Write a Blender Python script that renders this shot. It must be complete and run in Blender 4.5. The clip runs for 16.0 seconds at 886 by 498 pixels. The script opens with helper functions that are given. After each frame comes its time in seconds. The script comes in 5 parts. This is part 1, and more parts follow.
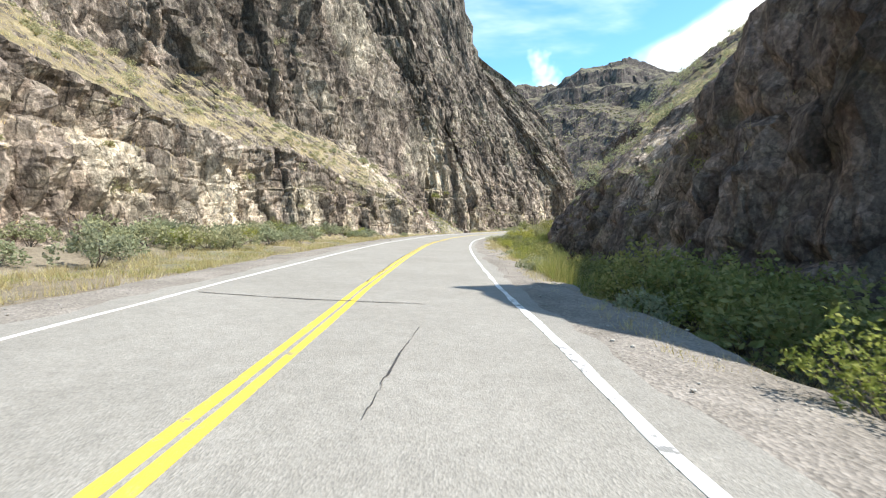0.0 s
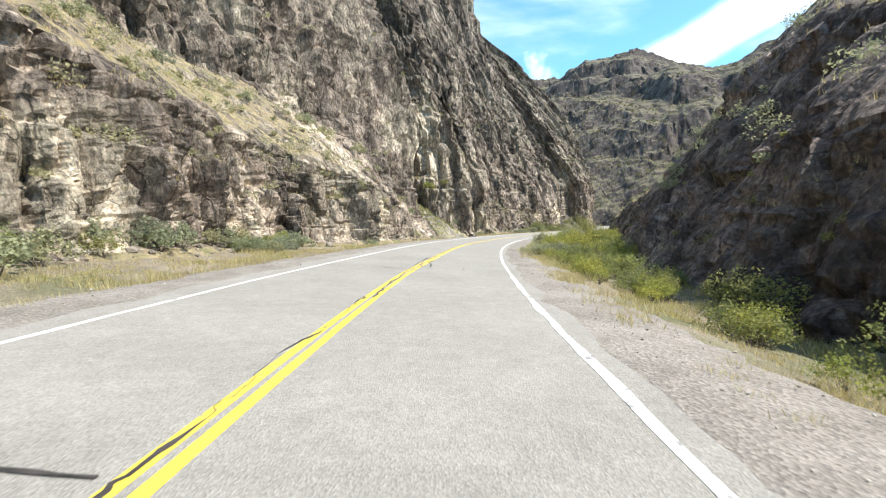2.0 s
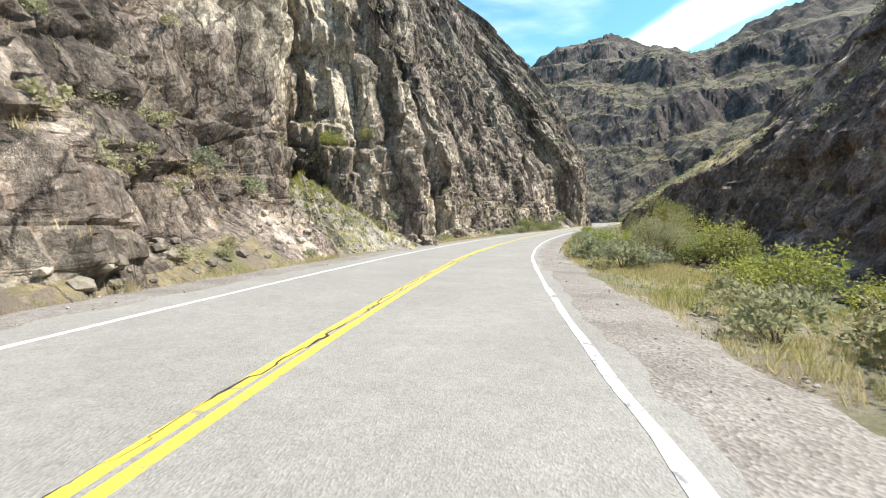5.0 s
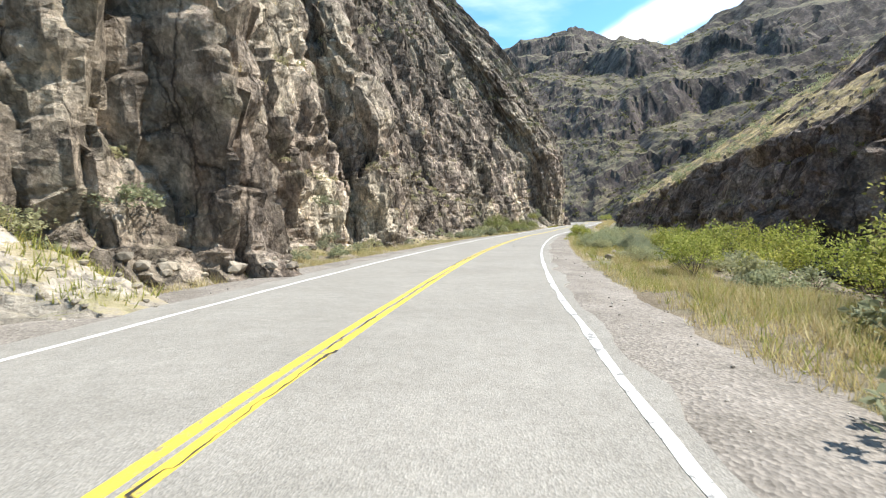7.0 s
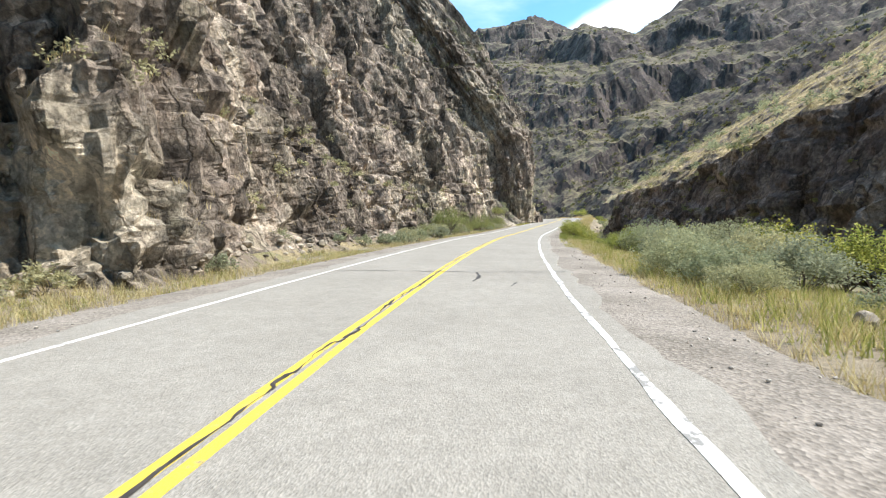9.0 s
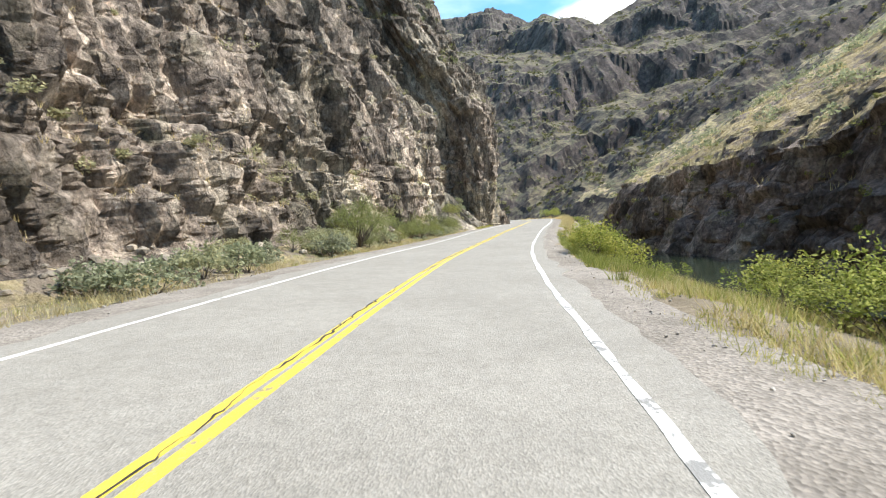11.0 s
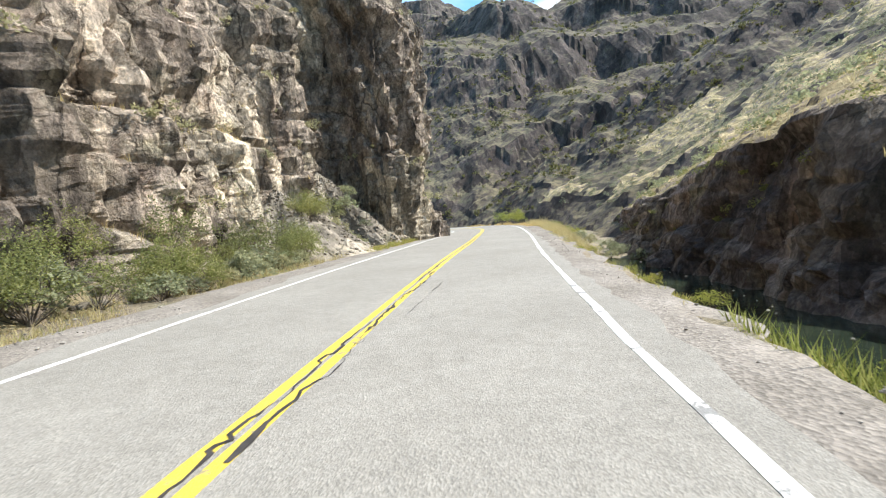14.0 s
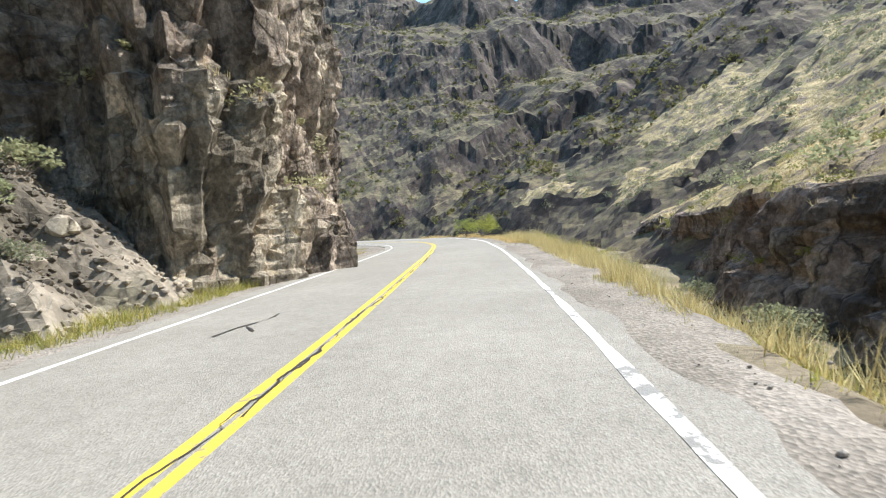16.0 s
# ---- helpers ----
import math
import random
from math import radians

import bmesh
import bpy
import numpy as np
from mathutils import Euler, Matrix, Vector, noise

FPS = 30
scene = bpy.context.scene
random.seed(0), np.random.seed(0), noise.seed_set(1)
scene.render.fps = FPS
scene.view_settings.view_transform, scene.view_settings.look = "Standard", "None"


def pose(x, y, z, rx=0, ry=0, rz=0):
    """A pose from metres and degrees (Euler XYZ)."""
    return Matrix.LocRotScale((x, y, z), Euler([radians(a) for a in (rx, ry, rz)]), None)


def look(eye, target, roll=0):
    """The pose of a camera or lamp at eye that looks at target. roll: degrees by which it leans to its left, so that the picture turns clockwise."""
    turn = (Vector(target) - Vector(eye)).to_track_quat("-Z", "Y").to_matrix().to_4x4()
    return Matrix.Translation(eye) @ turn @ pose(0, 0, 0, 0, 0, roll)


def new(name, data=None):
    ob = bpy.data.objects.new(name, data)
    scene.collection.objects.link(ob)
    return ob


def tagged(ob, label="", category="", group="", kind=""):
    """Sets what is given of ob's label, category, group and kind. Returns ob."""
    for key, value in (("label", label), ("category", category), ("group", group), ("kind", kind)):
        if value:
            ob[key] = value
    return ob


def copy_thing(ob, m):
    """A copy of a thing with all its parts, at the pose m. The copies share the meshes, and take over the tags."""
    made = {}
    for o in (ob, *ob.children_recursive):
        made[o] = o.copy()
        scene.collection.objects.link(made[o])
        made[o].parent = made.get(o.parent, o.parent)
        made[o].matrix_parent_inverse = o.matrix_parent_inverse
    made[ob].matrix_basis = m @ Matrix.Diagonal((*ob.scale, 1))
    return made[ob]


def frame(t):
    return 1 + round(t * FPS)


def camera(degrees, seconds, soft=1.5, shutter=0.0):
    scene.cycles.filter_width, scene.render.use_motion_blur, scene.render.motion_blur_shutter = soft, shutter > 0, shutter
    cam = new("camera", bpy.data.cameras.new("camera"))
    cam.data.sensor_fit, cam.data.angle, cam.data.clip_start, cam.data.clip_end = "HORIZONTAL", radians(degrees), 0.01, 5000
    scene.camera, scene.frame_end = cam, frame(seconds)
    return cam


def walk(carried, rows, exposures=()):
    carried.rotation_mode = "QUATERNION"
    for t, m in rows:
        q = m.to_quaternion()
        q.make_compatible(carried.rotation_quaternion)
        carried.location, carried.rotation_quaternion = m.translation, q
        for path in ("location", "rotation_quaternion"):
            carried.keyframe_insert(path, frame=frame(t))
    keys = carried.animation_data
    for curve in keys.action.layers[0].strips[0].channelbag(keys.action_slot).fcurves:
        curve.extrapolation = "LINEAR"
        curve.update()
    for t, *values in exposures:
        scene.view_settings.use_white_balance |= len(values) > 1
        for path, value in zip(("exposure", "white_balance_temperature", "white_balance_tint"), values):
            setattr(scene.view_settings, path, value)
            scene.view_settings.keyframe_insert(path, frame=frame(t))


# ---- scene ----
cam = camera(82.8, 16.0, soft=1.15, shutter=0.06)
METRES, EYE, TILT, LEAN, TURN = 208.0, 1.6, -2.6, 0.0, 0.0
ROWS = [
    (0.0, 0.0, 0.0, 0.0, 0.0, 0.0, -0.0),
    (0.5, -0.0003, 0.0374, 0.0017, -0.01, 0.07, 0.0),
    (1.0, -0.0003, 0.0747, 0.0032, -0.03, 0.11, 0.13),
    (1.5, -0.0002, 0.1115, 0.0047, -0.1, 0.2, 0.28),
    (2.0, 0.0007, 0.1475, 0.0064, -0.27, 0.21, 0.33),
    (2.5, 0.0022, 0.1822, 0.0079, -0.53, 0.27, 0.56),
    (3.0, 0.0045, 0.2162, 0.0092, -0.91, 0.25, 0.76),
    (3.5, 0.007, 0.2501, 0.0106, -1.41, 0.24, 0.97),
    (4.0, 0.0104, 0.2826, 0.0121, -2.03, 0.25, 1.17),
    (6.5, 0.0357, 0.4375, 0.0188, -6.65, 0.33, 2.37),
    (7.0, 0.0424, 0.4673, 0.0202, -7.67, 0.31, 2.51),
    (7.5, 0.0498, 0.4969, 0.0215, -8.7, 0.22, 2.69),
    (8.0, 0.0576, 0.5264, 0.0227, -9.79, 0.12, 2.9),
    (8.5, 0.0659, 0.5551, 0.024, -10.93, 0.02, 3.02),
    (9.0, 0.075, 0.5838, 0.0254, -12.15, -0.09, 3.23),
    (9.5, 0.0848, 0.6121, 0.0268, -13.38, -0.16, 3.43),
    (10.0, 0.0952, 0.6398, 0.0282, -14.64, -0.2, 3.53),
    (12.5, 0.1515, 0.7797, 0.035, -19.59, -0.0, 3.88),
    (13.0, 0.164, 0.8053, 0.0365, -20.62, 0.0, 3.99),
    (13.5, 0.1775, 0.831, 0.038, -21.85, 0.03, 4.2),
    (14.0, 0.1911, 0.8559, 0.0397, -23.21, 0.17, 4.41),
    (14.5, 0.2051, 0.8811, 0.0417, -24.5, 0.25, 4.46),
    (15.0, 0.2193, 0.9051, 0.0433, -25.53, 0.43, 4.52),
    (15.5, 0.2335, 0.9282, 0.0452, -26.41, 0.54, 4.46),
    (16.0, 0.2476, 0.9515, 0.047, -27.15, 0.64, 4.38),
]
walk(cam, [(t, pose(0, 0, EYE, TILT, LEAN, TURN) @ pose(METRES * x, METRES * y, METRES * z, 90 + pitch, roll, yaw)) for t, x, y, z, yaw, pitch, roll in ROWS],
     exposures=[(0.0, 0.85), (16.0, 0.85)])

# ---------------------------------------------------------------- light
SUN_ELEVATION, SUN_TURN = radians(52), radians(101)      # turn: clockwise from +y
to_sun = Vector((math.sin(SUN_TURN) * math.cos(SUN_ELEVATION), math.cos(SUN_TURN) * math.cos(SUN_ELEVATION), math.sin(SUN_ELEVATION)))
sun = new("sun", bpy.data.lights.new("sun", "SUN"))
sun.data.energy, sun.data.angle, sun.data.color = 5.0, radians(0.6), (1.0, 0.965, 0.9)
sun.matrix_world = look(to_sun * 300, (0, 0, 0))

world = bpy.data.worlds.new("sky")
scene.world = world
world.use_nodes = True
wn, wl = world.node_tree.nodes, world.node_tree.links
wn.clear()
w_out, w_bg = wn.new("ShaderNodeOutputWorld"), wn.new("ShaderNodeBackground")
sky = wn.new("ShaderNodeTexSky")
sky.sky_type, sky.sun_disc = "NISHITA", False
sky.sun_elevation, sky.sun_rotation = SUN_ELEVATION, SUN_TURN
sky.altitude, sky.air_density, sky.dust_density, sky.ozone_density = 1700, 1.0, 0.2, 3.2
w_co = wn.new("ShaderNodeTexCoord")


def sky_math(op, a, b=0.0):
    node = wn.new("ShaderNodeMath")
    node.operation, node.use_clamp = op, True
    for i, v in enumerate((a, b)):
        if isinstance(v, (int, float)):
            node.inputs[i].default_value = v
        else:
            wl.new(v, node.inputs[i])
    return node.outputs[0]


def sky_ramp(fac, lo, hi, top=1.0):
    node = wn.new("ShaderNodeMapRange")
    node.interpolation_type = "SMOOTHSTEP"
    for key, v in (("From Min", lo), ("From Max", hi), ("To Min", 0.0), ("To Max", top)):
        node.inputs[key].default_value = v
    wl.new(fac, node.inputs["Value"])
    return node.outputs["Result"]


def sky_noise(scale, stretch, turn, detail=6.0):
    m, node = wn.new("ShaderNodeMapping"), wn.new("ShaderNodeTexNoise")
    m.inputs["Rotation"].default_value, m.inputs["Scale"].default_value = turn, stretch
    node.inputs["Scale"].default_value, node.inputs["Detail"].default_value, node.inputs["Roughness"].default_value = scale, detail, 0.55
    wl.new(w_co.outputs["Generated"], m.inputs["Vector"])
    wl.new(m.outputs["Vector"], node.inputs["Vector"])
    return node


def sky_dot(v):
    node = wn.new("ShaderNodeVectorMath")
    node.operation = "DOT_PRODUCT"
    node.inputs[1].default_value = v
    shift = wn.new("ShaderNodeVectorMath")
    shift.operation = "MULTIPLY_ADD"
    shift.inputs[1].default_value = (0.03, 0.03, 0.03)
    wl.new(sky_noise(7.0, (1, 1, 1), (0, 0, 0), 4.0).outputs["Color"], shift.inputs[0])
    wl.new(w_co.outputs["Generated"], shift.inputs[2])
    wl.new(shift.outputs[0], node.inputs[0])
    return node.outputs["Value"]


# a drawn-out white cloud band over the canyon, a puff at its low end, and faint wisps over the whole sky
band_a, band_b, puff = (Vector(v).normalized() for v in ((0.4, 0.87, 0.292), (0.54, 0.765, 0.355), (0.2, 0.935, 0.252)))
jog = Vector((0.015, 0.015, 0.015))
across = band_a.cross(band_b).normalized()
off = sky_math("ABSOLUTE", sky_math("SUBTRACT", sky_dot(across), jog.dot(across)))
wn[off.node.name].use_clamp = False
off.node.inputs[0].links[0].from_node.use_clamp = False
near = sky_ramp(sky_dot((band_a + band_b).normalized()), 0.985 + 0.02, 1.0 + 0.02, 1.2)
cloud = sky_math("MULTIPLY", sky_math("SUBTRACT", 1.0, sky_ramp(off, 0.008, 0.045)), near)
puffy = sky_ramp(sky_dot(puff), 0.9968 + jog.dot(puff), 1.0016 + jog.dot(puff), 0.8)
wisp = sky_ramp(sky_noise(1.0, (1.1, 4.6, 5.5), (0.0, radians(22), radians(-35))).outputs["Fac"], 0.47, 0.72, 0.5)
w_fac = sky_math("MAXIMUM", sky_math("MAXIMUM", cloud, puffy), wisp)
w_tint = wn.new("ShaderNodeMix")
w_tint.data_type, w_tint.blend_type = "RGBA", "MULTIPLY"
w_tint.inputs["Factor"].default_value = 1.0
w_tint.inputs["B"].default_value = (0.95, 1.37, 1.3, 1)
w_mix = wn.new("ShaderNodeMix")
w_mix.data_type = "RGBA"
w_mix.inputs["B"].default_value = (9.0, 9.2, 9.6, 1)
wl.new(w_fac, w_mix.inputs["Factor"])
wl.new(sky.outputs["Color"], w_tint.inputs["A"])
wl.new(w_tint.outputs["Result"], w_mix.inputs["A"])
wl.new(w_mix.outputs["Result"], w_bg.inputs["Color"])
w_bg.inputs["Strength"].default_value = 0.15
wl.new(w_bg.outputs["Background"], w_out.inputs["Surface"])


# ---------------------------------------------------------------- materials
class Mat:
    """A node material with a Principled shader; small helpers to chain nodes."""

    def __init__(self, name, rough=0.9, spec=0.3):
        self.m = bpy.data.materials.new(name)
        self.m.use_nodes = True
        self.n, self.l = self.m.node_tree.nodes, self.m.node_tree.links
        self.b = self.n["Principled BSDF"]
        self.b.inputs["Roughness"].default_value = rough
        self.b.inputs["Specular IOR Level"].default_value = spec
        self.co = self.n.new("ShaderNodeTexCoord").outputs["Object"]
        self.geo = self.n.new("ShaderNodeNewGeometry")

    def scaled(self, s):
        node = self.n.new("ShaderNodeMapping")
        node.inputs["Scale"].default_value = s
        self.l.new(self.co, node.inputs["Vector"])
        return node.outputs["Vector"]

    def noise(self, scale, detail=4.0, rough=0.6, vec=None, out="Fac"):
        node = self.n.new("ShaderNodeTexNoise")
        node.inputs["Scale"].default_value, node.inputs["Detail"].default_value, node.inputs["Roughness"].default_value = scale, detail, rough
        self.l.new(vec or self.co, node.inputs["Vector"])
        return node.outputs[out]

    def cells(self, scale, vec=None, feature="F1", out="Distance"):
        node = self.n.new("ShaderNodeTexVoronoi")
        node.feature = feature
        node.inputs["Scale"].default_value = scale
        self.l.new(vec or self.co, node.inputs["Vector"])
        return node.outputs[out]

    def ramp(self, fac, *stops):
        node = self.n.new("ShaderNodeValToRGB")
        r = node.color_ramp
        while len(r.elements) < len(stops):
            r.elements.new(0.5)
        for e, (p, c) in zip(r.elements, stops):
            e.position, e.color = p, ((c, c, c, 1) if isinstance(c, (int, float)) else (*c, 1))
        self.l.new(fac, node.inputs["Fac"])
        return node.outputs["Color"]

    def mix(self, fac, a, b, blend="MIX"):
        node = self.n.new("ShaderNodeMix")
        node.data_type, node.blend_type = "RGBA", blend
        for key, v in (("Factor", fac), ("A", a), ("B", b)):
            if isinstance(v, tuple):
                node.inputs[key].default_value = (*v, 1)
            elif isinstance(v, (int, float)):
                node.inputs[key].default_value = v
            else:
                self.l.new(v, node.inputs[key])
        return node.outputs["Result"]

    def math(self, op, a, b=0.0):
        node = self.n.new("ShaderNodeMath")
        node.operation = op
        for i, v in enumerate((a, b)):
            if isinstance(v, (int, float)):
                node.inputs[i].default_value = v
            else:
                self.l.new(v, node.inputs[i])
        return node.outputs[0]

    def up(self):
        node = self.n.new("ShaderNodeSeparateXYZ")
        self.l.new(self.geo.outputs["True Normal"], node.inputs[0])
        return node.outputs["Z"]

    def height(self):
        node = self.n.new("ShaderNodeSeparateXYZ")
        self.l.new(self.co, node.inputs[0])
        return node.outputs["Z"]

    def island(self):
        return self.geo.outputs["Random Per Island"]

    def per_object(self):
        return self.n.new("ShaderNodeObjectInfo").outputs["Random"]

    def color(self, c):
        self.l.new(c, self.b.inputs["Base Color"])
        return self

    def bump(self, h, strength=0.5, distance=0.05):
        node = self.n.new("ShaderNodeBump")
        node.inputs["Strength"].default_value, node.inputs["Distance"].default_value = strength, distance
        self.l.new(h, node.inputs["Height"])
        self.l.new(node.outputs["Normal"], self.b.inputs["Normal"])
        return self


def rock_material(name, dark, mid, pale, rust, pale_from=0.6, grass=0.62, tone=1.0, grain=1.0, upper=1.0, straw=((0.24, 0.2, 0.1), (0.62, 0.5, 0.27)), green=(0.17, 0.18, 0.075), fresh=()):
    """Broken lava: dark varnished skin, paler fresh faces, rust streaks, dirt in the joints; grass where it lies flat. fresh: places (x, y, z, radius) of pale fallen-off faces."""
    m = Mat(name, 0.92, 0.25)
    sc = lambda c: tuple(v * tone for v in c)
    split = lambda colour: (lambda n: (m.l.new(colour, n.inputs[0]), n)[1])(m.n.new("ShaderNodeSeparateColor")).outputs[0]
    big = m.noise(0.09, 5, 0.6, m.scaled((1, 1, 0.45)))
    mid_n = m.noise(0.8, 8, 0.72, m.scaled((1, 1, 0.55)))
    streak = m.noise(0.9, 4, 0.6, m.scaled((1, 1, 0.09)))
    c = m.ramp(mid_n, (0.32, sc(dark)), (0.52, sc(mid)), (0.7, sc(tuple(0.5 * (a + b) for a, b in zip(mid, pale)))))
    bare = m.ramp(big, (pale_from - 0.05, 0.0), (pale_from + 0.1, 0.85))
    for x, y, z, r in fresh:
        far = m.n.new("ShaderNodeVectorMath")
        far.operation = "DISTANCE"
        far.inputs[1].default_value = (x, y, z)
        m.l.new(m.co, far.inputs[0])
        ragged = m.math("ADD", m.math("DIVIDE", far.outputs["Value"], r), m.math("MULTIPLY", m.math("SUBTRACT", m.noise(0.5, 5, 0.65, m.scaled((1, 1, 0.5))), 0.5), 1.8))
        bare = m.math("MAXIMUM", bare, m.ramp(ragged, (0.6, 0.9), (1.0, 0.0)))
    c = m.mix(bare, c, sc(pale))
    c = m.mix(m.ramp(streak, (0.55, 0.0), (0.75, 0.6)), c, sc(rust))
    c = m.mix(m.ramp(m.noise(0.45, 5, 0.65), (0.55, 0.0), (0.72, 0.5)), c, sc((0.27, 0.26, 0.15)))      # olive lichen
    varnish = m.noise(0.16, 5, 0.62, m.scaled((1, 1, 0.3)))
    c = m.mix(1.0, c, m.ramp(varnish, (0.38, 0.36), (0.53, 0.85), (0.68, 1.3)), "MULTIPLY")
    c = m.mix(1.0, c, m.ramp(split(m.cells(0.8, m.scaled((1, 1, 0.55)), out="Color")), (0.0, 0.66), (1.0, 1.3)), "MULTIPLY")
    c = m.mix(1.0, c, m.ramp(split(m.cells(2.6, m.scaled((1, 1, 0.6)), out="Color")), (0.0, 1 - 0.33 * grain), (1.0, 1 + 0.3 * grain)), "MULTIPLY")
    c = m.mix(1.0, c, m.ramp(split(m.cells(7.5, m.scaled((1, 1, 0.7)), out="Color")), (0.0, 1 - 0.25 * grain), (1.0, 1 + 0.22 * grain)), "MULTIPLY")
    c = m.mix(1.0, c, m.ramp(m.noise(6.0, 6, 0.75), (0.32, 1 - 0.45 * grain), (0.68, 1 + 0.4 * grain)), "MULTIPLY")
    if upper != 1.0:      # a darker lava bed lies over the pale lower one
        bed = m.math("ADD", m.height(), m.math("MULTIPLY", m.noise(0.12, 4), 14.0))
        c = m.mix(1.0, c, m.ramp(m.math("DIVIDE", bed, 60.0), (0.3, 1.0), (0.52, upper)), "MULTIPLY")
    bent = m.n.new("ShaderNodeVectorMath")      # dirt-filled joints: upright ones long, bedding joints short
    bent.operation = "MULTIPLY_ADD"
    bent.inputs[1].default_value = (0.7, 0.7, 0.7)
    m.l.new(m.noise(1.1, 5, 0.65, out="Color"), bent.inputs[0])
    m.l.new(m.scaled((1, 1, 0.42)), bent.inputs[2])
    joints = m.ramp(m.cells(0.5, bent.outputs[0], "DISTANCE_TO_EDGE"), (0.0, 0.0), (0.035, 1.0))
    cracks = m.ramp(m.cells(1.7, bent.outputs[0], "DISTANCE_TO_EDGE"), (0.0, 0.0), (0.06, 1.0))
    c = m.mix(m.math("MULTIPLY", m.math("SUBTRACT", 1.0, joints), m.ramp(m.noise(0.4, 3), (0.4, 0.0), (0.6, 0.85))), c, sc(tuple(0.4 * v for v in dark)))
    c = m.mix(m.math("MULTIPLY", m.math("SUBTRACT", 1.0, cracks), m.ramp(m.noise(0.9, 3), (0.45, 0.0), (0.62, 0.75))), c, sc(tuple(0.5 * v for v in dark)))
    dry = m.mix(m.ramp(m.noise(1.6, 5, 0.7), (0.38, 0.0), (0.62, 1.0)), straw[0], straw[1])
    dry = m.mix(m.ramp(m.noise(0.35, 4), (0.5, 0.0), (0.66, 0.8)), dry, green)
    dry = m.mix(m.ramp(m.noise(0.8, 5, 0.7), (0.5, 0.0), (0.58, 0.9)), dry, sc(tuple(0.8 * v for v in mid)))      # stones between the grass
    upness = m.math("ADD", m.up(), m.math("MULTIPLY", m.math("SUBTRACT", m.noise(1.1, 5, 0.7), 0.5), 0.5))
    c = m.mix(m.ramp(upness, (grass, 0.0), (grass + 0.12, 1.0)), c, dry)
    m.color(c)
    h = m.math("ADD", m.math("MULTIPLY", m.noise(2.6, 8, 0.75, m.scaled((1, 1, 0.7))), 0.9), m.math("MULTIPLY", m.cells(2.0, bent.outputs[0], "DISTANCE_TO_EDGE"), 0.7))
    h = m.math("ADD", h, m.math("MULTIPLY", split(m.cells(3.2, bent.outputs[0], out="Color")), 0.35))
    h = m.math("ADD", h, m.math("MULTIPLY", m.noise(11.0, 6, 0.72), 0.25))
    h = m.math("ADD", h, m.math("MULTIPLY", joints, 0.35))
    m.bump(h, grain, 0.3)
    return m.m


LEFT_TONES = ((0.088, 0.07, 0.06), (0.44, 0.355, 0.28), (0.76, 0.65, 0.49), (0.36, 0.245, 0.175), 0.55)
FRESH = ((-3.6, 102, 15, 7), (-12.6, 49, 3, 3.8), (-17.6, 29, 5, 4), (41, 205, 5, 4.5), (54, 215.5, 4, 5), (9, 137, 3, 3.5), (-5, 76, 3, 4), (6, 131, 3, 3), (30, 183, 3, 4), (50, 215, 5, 3))
# same basalt as the left wall, its colours darkened to deepen the shade
RIGHT_SHADE_TONES = ((0.09, 0.073, 0.068), (0.29, 0.235, 0.207), (0.54, 0.45, 0.36), (0.35, 0.225, 0.17), 0.56)
ROCK_LEFT = rock_material("cliff_rock", *LEFT_TONES, 0.97, upper=0.62, fresh=FRESH)
SLOPE_LEFT = rock_material("grassy_ledge", *LEFT_TONES, 0.6, 0.7, straw=((0.27, 0.22, 0.125), (0.52, 0.42, 0.245)))
ROCK_TALUS = rock_material("pale_talus_rock", (0.17, 0.145, 0.115), (0.39, 0.335, 0.265), (0.56, 0.49, 0.385), (0.37, 0.29, 0.2), 0.5, 1.4, grain=0.35)
ROCK_RIGHT = rock_material("shade_toned_cliff_rock", *RIGHT_SHADE_TONES, 1.0)
SLOPE_RIGHT = rock_material("dry_grass_slope", *RIGHT_SHADE_TONES, 0.58, straw=((0.38, 0.305, 0.16), (0.76, 0.615, 0.35)), green=(0.25, 0.225, 0.11))
# rock and straw darkened here: the mountain faces' shade is in the colour
ROCK_FAR_SHADED = rock_material("far_rock_shade_toned", (0.046, 0.039, 0.039), (0.094, 0.074, 0.065), (0.16, 0.126, 0.098), (0.18, 0.115, 0.095), 0.62, 0.72, grain=0.25, straw=((0.1, 0.088, 0.055), (0.25, 0.205, 0.12)), green=(0.085, 0.09, 0.05))

ROCK_FAN = rock_material("grassy_scree", (0.17, 0.145, 0.12), (0.36, 0.315, 0.255), (0.5, 0.45, 0.37), (0.33, 0.26, 0.19), 0.52, 0.72, grain=0.5, straw=((0.26, 0.22, 0.13), (0.46, 0.39, 0.25)))


def asphalt_material():
    m = Mat("weathered_asphalt", 0.88, 0.3)
    stone = m.cells(55, out="Color")
    sep = m.n.new("ShaderNodeSeparateColor")
    m.l.new(stone, sep.inputs[0])
    c = m.mix(m.ramp(m.noise(0.35, 5, 0.6), (0.3, 0.0), (0.7, 1.0)), (0.252, 0.236, 0.206), (0.302, 0.284, 0.25))
    c = m.mix(1.0, c, m.ramp(sep.outputs[0], (0.0, 0.8), (0.55, 1.0), (1.0, 1.18)), "MULTIPLY")
    c = m.mix(1.0, c, m.ramp(m.noise(3.5, 5, 0.7), (0.3, 0.88), (0.7, 1.08)), "MULTIPLY")
    m.color(c)
    m.bump(m.cells(55), 0.6, 0.012)
    return m.m


